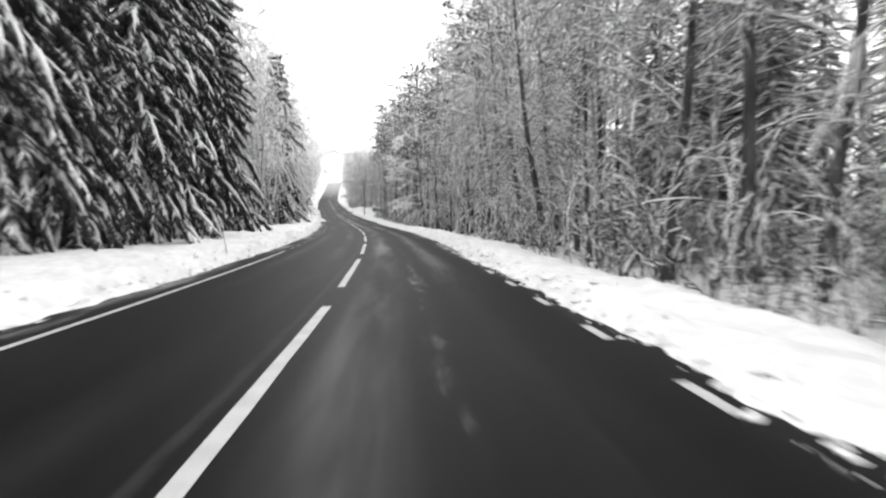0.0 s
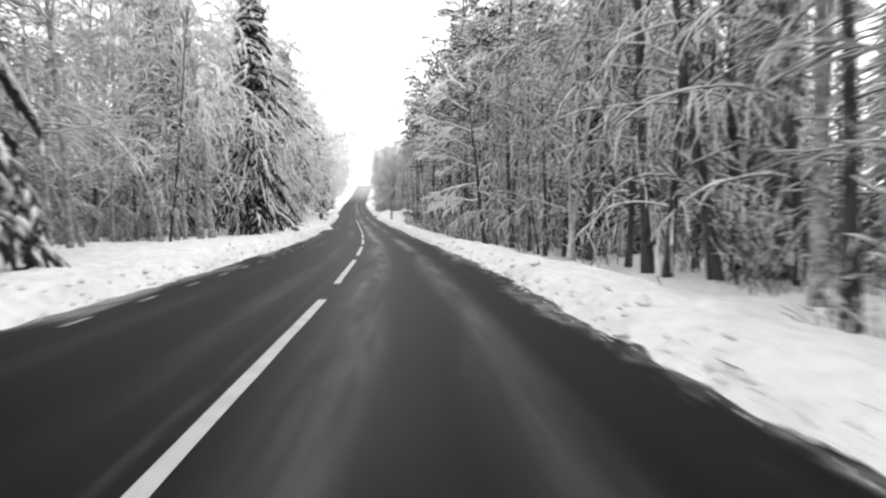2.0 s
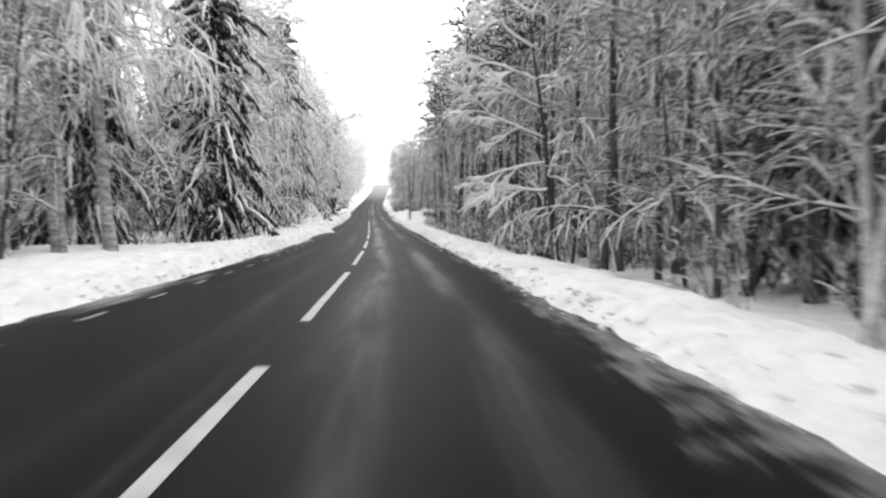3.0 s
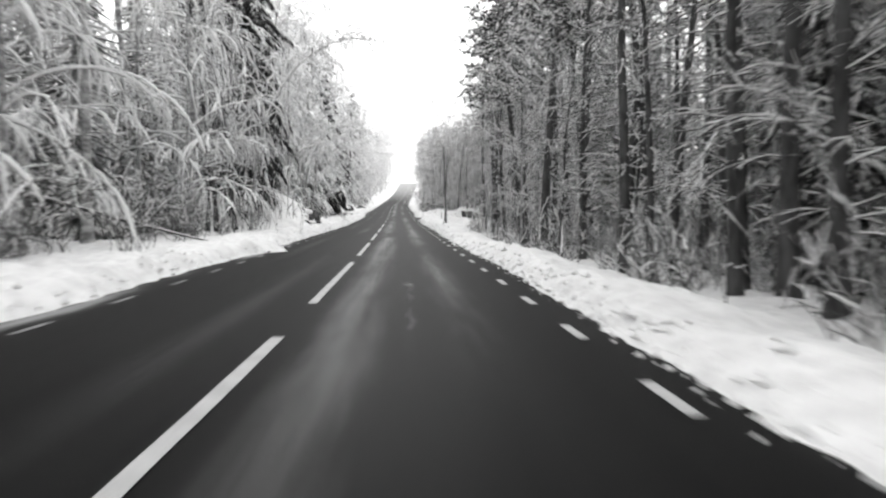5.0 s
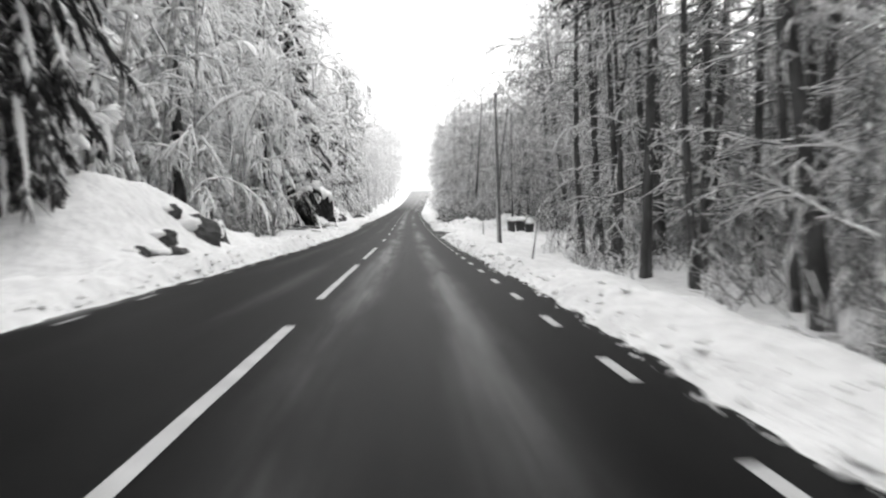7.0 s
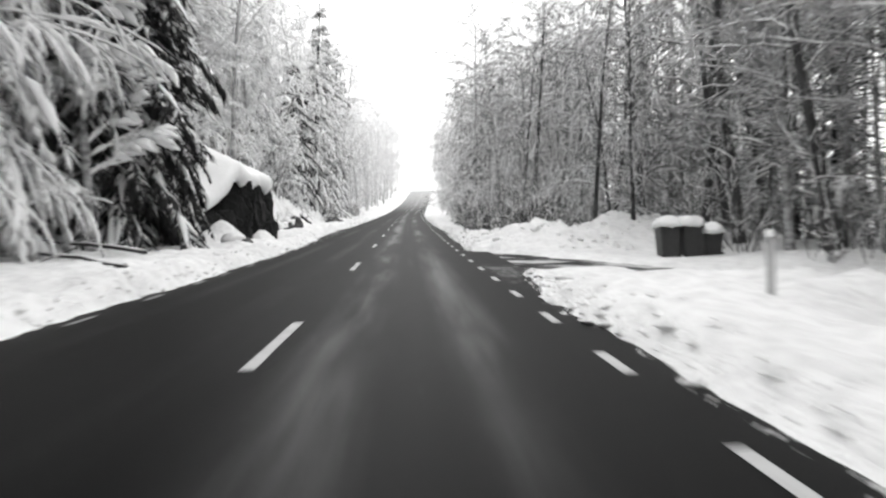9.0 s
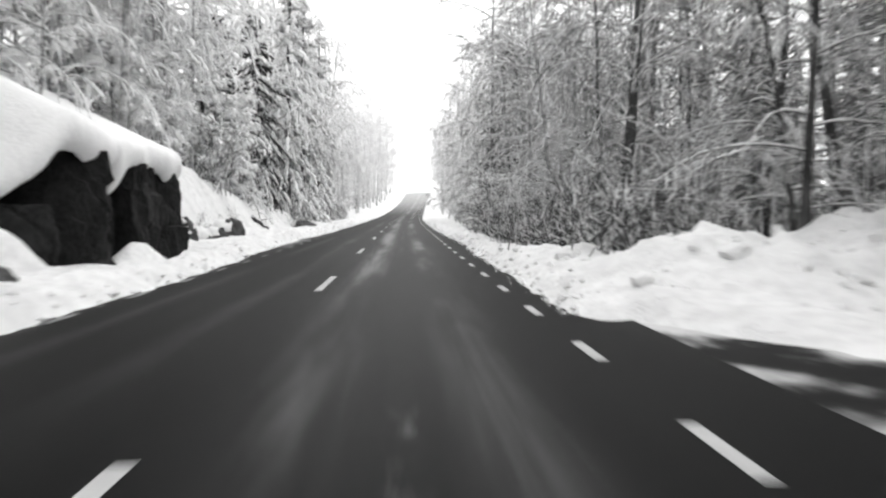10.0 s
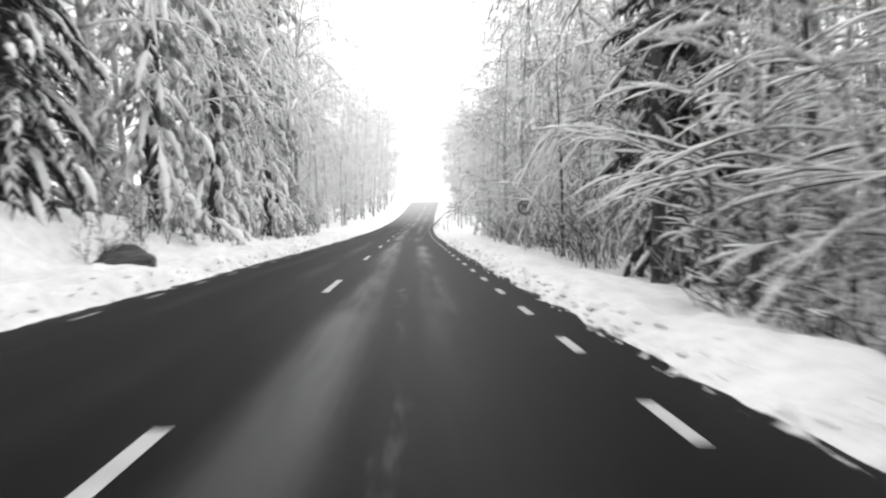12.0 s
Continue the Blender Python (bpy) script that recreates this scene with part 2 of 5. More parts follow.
def edge_right(s):
    base = np.interp(s, (20, 31, 40, 46, 64, 78, 92, 112, 125, 132, 150, 160, 176, 186, 188.5, 191.5, 194, 206, 214, 222, 232, 244, 300), (3.3, 3.32, 3.2, 3.46, 3.5, 3.52, 3.45, 3.5, 3.66, 3.5, 3.62, 3.55, 3.5, 3.52, 3.9, 3.95, 3.6, 3.6, 3.7, 3.88, 3.78, 3.62, 3.6))
    return base + 0.16 * (vnoise(s * 0.3, 3.3) - 0.5) + 0.13 * (vnoise(s * 1.3, 9.1) - 0.5) + 0.12 * (vnoise(s * 3.7, 5.1) - 0.5)


def edge_left(s):
    base = np.interp(s, (20, 60, 85, 96, 113, 126, 136, 142, 148, 158, 178, 200, 206, 214, 219, 226, 233, 238, 300), (3.9, 3.85, 4.0, 3.95, 3.8, 3.75, 3.6, 3.65, 3.5, 3.4, 3.35, 3.32, 3.25, 3.4, 3.75, 3.8, 3.95, 3.5, 3.4))
    base = base - 0.95 * np.exp(-((s - 130.6) / 1.3) ** 2)          # a tongue of slush over the left lane
    return base + 0.16 * (vnoise(s * 0.25, 14.3) - 0.5) + 0.18 * (vnoise(s * 1.2, 19.1) - 0.5) + 0.14 * (vnoise(s * 3.5, 15.1) - 0.5)


def drive_mask(s, lat):
    """1 on the ploughed mouth of the side road, which leaves to the right."""
    near = 188.4 + 3.3 * step(3.4, 4.3, lat) + 0.25 * (lat - 5.4) * (lat > 5.4) + 2.2 * (vnoise(s * .9, lat * 1.1) - .5) + 0.5 * (vnoise(s * 2.6, lat * 2.2) - .5)
    far = 201.2 - 1.75 * np.clip(lat - 4.3, 0, 5) - 0.2 * np.clip(lat - 9.3, 0, 40) + 1.2 * (vnoise(s * .8 + 7, lat * .8) - .5) + 0.4 * (vnoise(s * 2.4, lat * 2.4 + 5) - .5)
    near = np.minimum(near, far - 2.2)
    mouth_ = step(-0.5, 0.4, s - near) * step(-0.4, 0.6, far - s) * step(2.5, 3.2, lat) * (1 - step(26, 30, lat))
    bare = 1 - step(0.55, 1.1, ((s - 189.8) / 0.95) ** 2 + ((lat - 4.55) / 0.5) ** 2 + 1.2 * (vnoise(s * 2.2, lat * 3.0) - 0.5))
    return np.maximum(mouth_, bare)


RIGHT_S, RIGHT_Z = (0, 90, 118, 150, 172, 186, 206, 218, 255, 420), (-0.3, -0.5, -0.9, -0.9, -0.3, 0.0, 0.0, -0.3, -0.3, 0.1)
LEFT_S, LEFT_Z = (0, 60, 90, 110, 150, 180, 200, 222, 232, 250, 420), (0.35, 0.35, 0.25, 0.05, 0.2, 0.3, 0.5, 0.4, 0.1, 0.2, 0.5)


def ground_up(s, lat):
    s, lat = np.broadcast_arrays(np.asarray(s, float), np.asarray(lat, float))
    right = lat > 0
    u = np.where(right, lat - edge_right(s), -lat - edge_left(s))
    bank = np.where(right, 0.10 + 0.16 * vnoise(s * 0.22, lat * 0.15 + 40), 0.24 + 0.20 * vnoise(s * 0.22, lat * 0.15 + 40))
    lump = 0.26 * (vnoise(s * 0.9, lat * 1.1) - 0.45) + 0.20 * (vnoise(s * 2.3, lat * 2.5) - 0.5) + 0.12 * (vnoise(s * 5.5, lat * 5.5) - 0.5)
    lump = lump * np.where(right, 0.72, 1.0)
    z = -0.09 + step(-0.05, 0.65, u) * (bank + 0.06) + step(0.02, 0.5, u) * (1 - 0.6 * step(1.6, 4.0, u)) * lump
    level = np.where(right, np.interp(s, RIGHT_S, RIGHT_Z), np.interp(s, LEFT_S, LEFT_Z))
    wave = 0.5 * (vnoise(s * 0.12, lat * 0.16 + 80) - 0.5) + 0.22 * (vnoise(s * 0.5, lat * 0.5) - 0.5)
    z = z + step(0.9, 5.0, u) * (level - 0.30 + wave)
    # snowy mound with boulders
    z = z + np.where(right, 0, 2.55 * step(1.3, 4.6, u) * step(154.5, 160, s) * (1 - step(163.5, 176.0, s)))
    # cutting: level ledge behind the rock face, then a falling slope
    ledge = 3.0 * step(5.1, 5.8, u) + 0.30 * np.clip(u - 5.8, 0, 9)
    slope = np.interp(s, (219, 225, 229, 233, 240, 246, 252, 258, 266, 285), (3.3, 3.5, 3.4, 2.9, 2.0, 1.75, 1.5, 0.7, 0.35, 0.1)) * step(3.0, 5.6, u) * (1 + 0.06 * np.clip(u - 5, 0, 8))
    z = z + np.where(right, 0, ledge * step(203.0, 206.5, s) * (1 - step(219.0, 220.0, s)) + slope * step(219.2, 220.8, s))
    z = z + np.where(right, 0, 2.0 * step(5.0, 10.0, u) * step(194, 204, s) * (1 - step(203, 205, s)))
    # bare hollow along the foot of the rock
    z = z - np.where(right, 0, 0.62 * step(0.9, 1.7, u) * (1 - step(4.8, 5.3, u)) * step(206, 208, s) * (1 - step(219.5, 221.0, s)) * (0.6 + 0.7 * vnoise(s * 0.7, 61.0)))
    drift = 0.9 * np.exp(-((s - 206.6) / 0.9) ** 2 - ((u - 3.2) / 0.7) ** 2) + 0.95 * np.exp(-((s - 213.6) / 1.0) ** 2 - ((u - 2.9) / 0.6) ** 2)
    z = z + np.where(right, 0, drift)
    # heaps of ploughed snow past the side road
    heap = 0.85 * np.exp(-((s - 203.6) / 2.0) ** 2 - ((lat - 7.2) / 2.4) ** 2) + 0.9 * np.exp(-((s - 205.5) / 2.6) ** 2 - ((lat - 11.0) / 3.0) ** 2)
    heap = heap + 0.42 * np.exp(-((s - 185.0) / 1.8) ** 2 - ((lat - 8.5) / 3.2) ** 2) + 0.30 * np.exp(-((s - 208.5) / 3.2) ** 2 - ((lat - 6.4) / 2.0) ** 2)
    z = z + np.where(right, step(0.15, 1.3, u) * heap * (0.55 + 0.8 * vnoise(s * 0.6 + 3, lat * 0.6) + 0.6 * vnoise(s * 2.4 + 3, lat * 2.4) - 0.6 * np.abs(vnoise(s * 1.5, lat * 1.5 + 9) - 0.5)), 0)
    # trodden place where the bins stand
    pm = step(192.4, 193.2, s) * (1 - step(198.6, 200.2, s)) * step(7.6, 9.0, lat) * (1 - step(12.6, 13.6, lat))
    z = z * (1 - pm) + pm * (-0.08 - 0.06 * step(194.0, 196.0, s) + 0.12 * (vnoise(s * 1.6, lat * 1.6) - 0.5))
    packed_ = np.where(right, step(186.0, 188.6, s) * (1 - step(193, 194, s)) * (1 - step(9.0, 13.0, lat)) * step(0.1, 0.5, u), 0)
    z = z * (1 - packed_) + packed_ * (-0.01 - 0.03 * np.clip(lat - 3.5, 0, 12) + 0.12 * (vnoise(s * 1.1, lat * 1.1) - 0.2))
    d = np.where(right, drive_mask(s, lat), 0)
    z = z * (1 - d) + d * (-0.10 - 0.035 * np.clip(lat - 3.5, 0, 12))
    far = step(40, 160, np.abs(lat))
    return z * (1 - far) + far * (-1.0)


def ground(s, lat):
    return spot(s, lat, ground_up(s, lat))


def mesh_object(name, verts, faces, mat, smooth=True, parent=None):
    me = bpy.data.meshes.new(name)
    me.from_pydata(np.asarray(verts, float).tolist(), [], faces if isinstance(faces, list) else faces.tolist())
    me.materials.append(mat)
    me.polygons.foreach_set("use_smooth", [smooth] * len(me.polygons))
    me.update()
    ob = new(name, me)
    if parent:
        ob.parent = parent
    return ob


def grid_faces(rows, cols):
    i = np.arange(rows - 1)[:, None] * cols + np.arange(cols - 1)[None, :]
    return np.stack([i, i + 1, i + 1 + cols, i + cols], -1).reshape(-1, 4)


def part(name, bm, mat, parent, label="", smooth=False):
    me = bpy.data.meshes.new(name)
    bm.to_mesh(me)
    bm.free()
    me.materials.append(mat)
    me.polygons.foreach_set("use_smooth", [smooth] * len(me.polygons))
    ob = new(name, me)
    ob.parent = parent
    if label:
        tagged(ob, label)
    return ob


# ---- ground, road, markings ----
S_GROUND = np.concatenate([np.arange(-230, 8, 8.0), np.arange(8, 16, 1.0), np.arange(16, 262, 0.3), np.arange(262, 360, 1.0), np.arange(360, 1180, 20.0)])
half = np.concatenate([np.arange(2.6, 3.2, 0.3), np.arange(3.2, 5.6, 0.11), np.arange(5.6, 13.4, 0.26), np.arange(14, 42, 3.0), np.array([50, 70, 110, 180, 320, 600])])
L_GROUND = np.concatenate([-half[::-1], [-1.2, 0, 1.2], half])
SS, LL = np.meshgrid(S_GROUND, L_GROUND, indexing="ij")
terrain = mesh_object("ground", ground(SS, LL).reshape(-1, 3), grid_faces(*SS.shape), M_SNOW)
tagged(terrain, "deep fresh snow over verges, banks and forest floor", "snow", kind="structure")

S_ROAD = np.concatenate([np.arange(-230, 0, 6.0), np.arange(0, 360, 1.5), np.arange(360, 800, 12.0)])
L_ROAD = np.linspace(-4.3, 4.3, 17)
RS, RL = np.meshgrid(S_ROAD, L_ROAD, indexing="ij")
road = mesh_object("road", spot(RS, RL, -0.012 * np.abs(RL) + 0.0).reshape(-1, 3), grid_faces(*RS.shape), M_ROAD)
uvs = road.data.uv_layers.new(name="metres")
flat = np.stack([RL.ravel(), RS.ravel()], 1)
idx = np.zeros(len(road.data.loops), dtype=np.int64)
road.data.loops.foreach_get("vertex_index", idx)
uvs.data.foreach_set("uv", flat[idx].ravel())
tagged(road, "two-lane dark damp asphalt road with slushy snow edges", "road", kind="structure")

DS, DL = np.meshgrid(np.arange(187.5, 205, 0.5), np.arange(3.9, 32, 0.5), indexing="ij")
drive = mesh_object("side_road", spot(DS, DL, -0.052 - 0.035 * np.clip(DL - 3.5, 0, 12)).reshape(-1, 3), grid_faces(*DS.shape), M_DRIVE)
tagged(drive, "ploughed mouth of a side road with packed snow patches", "side road", kind="structure")


def strip_mesh(name, length, width, paint):
    bm = bmesh.new()
    n = max(1, int(length))
    left = [bm.verts.new((-width / 2 + random.uniform(-.006, .006), length * i / n, 0)) for i in range(n + 1)]
    right_ = [bm.verts.new((width / 2 + random.uniform(-.006, .006), length * i / n, 0)) for i in range(n + 1)]
    for i in range(n):
        bm.faces.new((left[i], right_[i], right_[i + 1], left[i + 1]))
    me = bpy.data.meshes.new(name)
    bm.to_mesh(me)
    bm.free()
    me.materials.append(paint)
    return me


def lay_strip(me, s, lat, length, name):
    a, b = spot(s, lat, -0.012 * abs(lat) + 0.006), spot(s + length, lat, -0.012 * abs(lat) + 0.006)
    ob = new(name, me)
    ob.parent = road
    way = Vector(b - a)
    ob.matrix_basis = Matrix.Translation(a) @ way.to_track_quat("Y", "Z").to_matrix().to_4x4()
    return ob


LONG, SHORT, EDGE, EDGE_WORN = strip_mesh("centre_dash", 9, 0.135, M_LINE), strip_mesh("centre_dash", 3, 0.135, M_LINE), strip_mesh("edge_dash", 1, 0.115, M_LINE), strip_mesh("edge_dash", 1, 0.1, M_LINE_WORN)
for k in range(-3, 13):
    lay_strip(LONG, 18.38 + 12 * k, 0, 9, "centre_dash")
for k in range(-1, 16):
    lay_strip(SHORT, 180.56 + 12 * k, 0, 3, "centre_dash")
for k in range(0, 112):
    s = 6.1 + 3 * k
    if not 46 < s < 97:                        # there the line lies under slush
        lay_strip(EDGE, s, 3.24, 1, "edge_dash")
    for shift in ((0, 1, 2) if s < 43 else (0,)):      # the left line begins unbroken
        lay_strip(EDGE if s < 43 else EDGE_WORN, s + shift + (1.1 if s < 190 else 0.4), -3.2, 1, "edge_dash")


# ---- trees ----
class Builder:
    """Collects vertices and faces of one part."""

    def __init__(self):
        self.v, self.f = [], []

    def tube(self, pts, rad, n=3, flat_z=1.0):
        base, k = len(self.v), len(pts)
        for i in range(k):
            a, b = pts[max(0, i - 1)], pts[min(k - 1, i + 1)]
            d = (b - a).normalized()
            side = d.cross(Vector((0, 0, 1)))
            side = side.normalized() if side.length > 0.05 else Vector((1, 0, 0))
            up = side.cross(d)
            for j in range(n):
                w = 2 * math.pi * j / n + 0.5
                p = pts[i] + side * (math.cos(w) * rad[i]) + up * (math.sin(w) * rad[i] * flat_z)
                self.v.append((p.x, p.y, p.z))
        for i in range(k - 1):
            for j in range(n):
                q = base + i * n
                self.f.append((q + j, q + (j + 1) % n, q + n + (j + 1) % n, q + n + j))

    def spindle(self, p, d, length, r, up=None):
        """A needle-covered sprig, thickest a third of the way along."""
        side = d.cross(Vector((0, 0, 1)))
        side = side.normalized() if side.length > 0.05 else Vector((1, 0, 0))
        top = side.cross(d)
        b = len(self.v)
        m = p + d * (length * 0.35)
        for q in (p, m + side * r, m - side * r, m + top * r * 0.6, p + d * length):
            self.v.append((q.x, q.y, q.z))
        self.f += [(b, b + 3, b + 1), (b, b + 2, b + 3), (b, b + 1, b + 2), (b + 4, b + 1, b + 3), (b + 4, b + 3, b + 2), (b + 4, b + 2, b + 1)]

    def mesh(self, name, mat):
        me = bpy.data.meshes.new(name)
        me.from_pydata(self.v, [], self.f)
        me.materials.append(mat)
        me.polygons.foreach_set("use_smooth", [True] * len(me.polygons))
        me.update()
        return me


def grow(rnd, p, d, length, k, sag, wander):
    """Points of a limb that sets out along d and sags under its load."""
    pts, d, seg = [p.copy()], d.copy(), length / k
    for i in range(k):
        d.z -= sag * seg
        d += Vector((rnd.uniform(-wander, wander), rnd.uniform(-wander, wander), rnd.uniform(-wander, wander)))
        d.normalize()
        p = p + d * seg
        pts.append(p.copy())
    return pts


def taper(a, b, k):
    return [a + (b - a) * i / k for i in range(k + 1)]


def lifted(pts, dz):
    return [p + Vector((0, 0, z)) for p, z in zip(pts, dz)]


def along_pts(pts, u):
    x = u * (len(pts) - 1)
    i = min(int(x), len(pts) - 2)
    return pts[i].lerp(pts[i + 1], x - i), (pts[i + 1] - pts[i]).normalized()


def assemble(name, builders, label, category, group):
    root = new(name)
    root.empty_display_size = 0.2
    tagged(root, label, category, group)
    for pname, b, mat, plabel in builders:
        if b.f:
            ob = new(pname, b.mesh(pname, mat))
            ob.parent = root
            tagged(ob, plabel, kind="" if pname == "trunk" else "stuff")
    return root


def drift(rnd, sn, limb, lr, fat):
    """Snow lying along a limb in two lumpy pieces with a gap between."""
    k = len(limb) - 1
    cut = rnd.randint(2, k - 2)
    for a, b in ((0, cut), (cut, k)):
        pts = []
        for e in range(a, b):
            pts += [limb[e], limb[e].lerp(limb[e + 1], 0.5)]
        pts.append(limb[b].lerp(limb[b - 1], 0.25))
        m = len(pts) - 1
        w = [fat * rnd.uniform(0.45, 1.25) * (0.022 + lr * 0.75) * (1 - 0.5 * (a + (b - a) * e / m) / k) for e in range(m + 1)]
        w[0] *= 0.5
        w[-1] *= 0.3
        sn.tube(lifted(pts, [x * 0.45 + lr * 0.5 for x in w]), w, 4, 0.85)


def leafless(rnd, h, r, bark, twig, limbs, subs, twigs, lean=0.04, bend=0.0, low=0.14, snow=1.0, spread=1.0, label="", fat=1.0, clump=0, most=2.9, sag=1.0):
    """A bare broadleaf tree with snow along every limb; bend makes it arch over."""
    t, tw, sn = Builder(), Builder(), Builder()
    d = Vector((rnd.uniform(-lean, lean), rnd.uniform(-lean, lean), 1)).normalized()
    k = 12
    if bend:
        d = Vector((0.25, 0, 1)).normalized()
        stem, p = [Vector((0, 0, -0.2))], Vector((0, 0, -0.2))
        for i in range(k):
            a = (i / k) ** 1.3 * bend
            dd = Vector((math.sin(a + 0.15), rnd.uniform(-0.06, 0.06), math.cos(a + 0.15))).normalized()
            p = p + dd * (h / k)
            stem.append(p.copy())
    else:
        stem = grow(rnd, Vector((0, 0, -0.2)), d, h + 0.2, k, 0.0, 0.045)
    rad = [r * (1 - 0.9 * (i / k)) + 0.008 for i in range(k + 1)]
    rad[0] *= 1.35
    t.tube(stem, rad, 7)
    if bend:
        sn.tube(lifted(stem[3:], [x * 0.8 + 0.01 for x in rad[3:]]), [x * 0.7 + 0.02 for x in rad[3:]], 4)
    for i in range(limbs):
        u = low + (1 - low) * (i + rnd.random()) / limbs
        u = min(u, 0.985)
        p, dirn = along_pts(stem, u)
        az, el = rnd.uniform(0, 2 * math.pi), radians(rnd.uniform(15, 62))
        out = Vector((math.cos(az) * math.cos(el), math.sin(az) * math.cos(el), math.sin(el)))
        if bend:
            out.z -= 0.5
            out.normalize()
        ln = h * rnd.uniform(0.10, 0.27) * (1.15 - 0.65 * u) * spread + 0.4
        if rnd.random() < 0.18:
            ln *= 1.4
        ln = min(ln, most)
        if p.z < 4.4 and not bend:
            ln *= 0.6
        limb = grow(rnd, p, out, ln, 6, min(rnd.uniform(0.06, 0.34), 0.7 / ln) * sag, 0.25)
        if limb[-1].z < 0.9 and not bend:
            continue
        lr = max(0.010, min(r * 0.45, 0.010 + 0.006 * ln))
        tw.tube(limb, taper(lr, 0.006, 6), 3)
        if rnd.random() < snow:
            drift(rnd, sn, limb, lr, fat)
            for m in range(clump):
                q, dq = along_pts(limb, rnd.uniform(0.35, 1.0))
                dq = (dq + Vector((rnd.uniform(-.6, .6), rnd.uniform(-.6, .6), -rnd.uniform(0.0, 0.9)))).normalized()
                cl = rnd.uniform(0.25, 0.6)
                cr = rnd.uniform(0.07, 0.17)
                sn.tube([q, q + dq * cl * 0.3, q + dq * cl * 0.65 + Vector((0, 0, -0.04)), q + dq * cl + Vector((0, 0, -0.12))], [cr * 0.3, cr, cr * rnd.uniform(0.6, 1.1), cr * 0.2], 5, 0.75)
        for j in range(subs):
            q, dq = along_pts(limb, rnd.uniform(0.15, 1.0))
            dq = (dq + Vector((rnd.uniform(-1, 1), rnd.uniform(-1, 1), rnd.uniform(-0.5, 0.7))) * 0.85).normalized()
            sl = ln * rnd.uniform(0.22, 0.5)
            sub = grow(rnd, q, dq, sl, 3, rnd.uniform(0.2, 0.9), 0.22)
            tw.tube(sub, taper(0.011, 0.005, 3), 3)
            if rnd.random() < 0.85 * snow:
                sn.tube(lifted(sub, [0.014] * 4), [x * fat * rnd.uniform(0.6, 1.3) for x in taper(0.024, 0.012, 3)], 3)
            for m in range(twigs):
                w, dw = along_pts(sub, rnd.uniform(0.1, 1.0))
                dw = (dw + Vector((rnd.uniform(-1, 1), rnd.uniform(-1, 1), rnd.uniform(-0.9, 0.4))) * 0.8).normalized()
                tip = grow(rnd, w, dw, sl * rnd.uniform(0.35, 0.85), 2, rnd.uniform(0.3, 1.6), 0.2)
                tw.tube(tip, [0.012, 0.010, 0.005], 3)
    return assemble("birch_tree", [("trunk", t, bark, ""), ("crown", tw, twig, ""), ("snow_load", sn, M_TREE_SNOW, "white snow lying along the branches")], label, "tree", "trees beside the road")


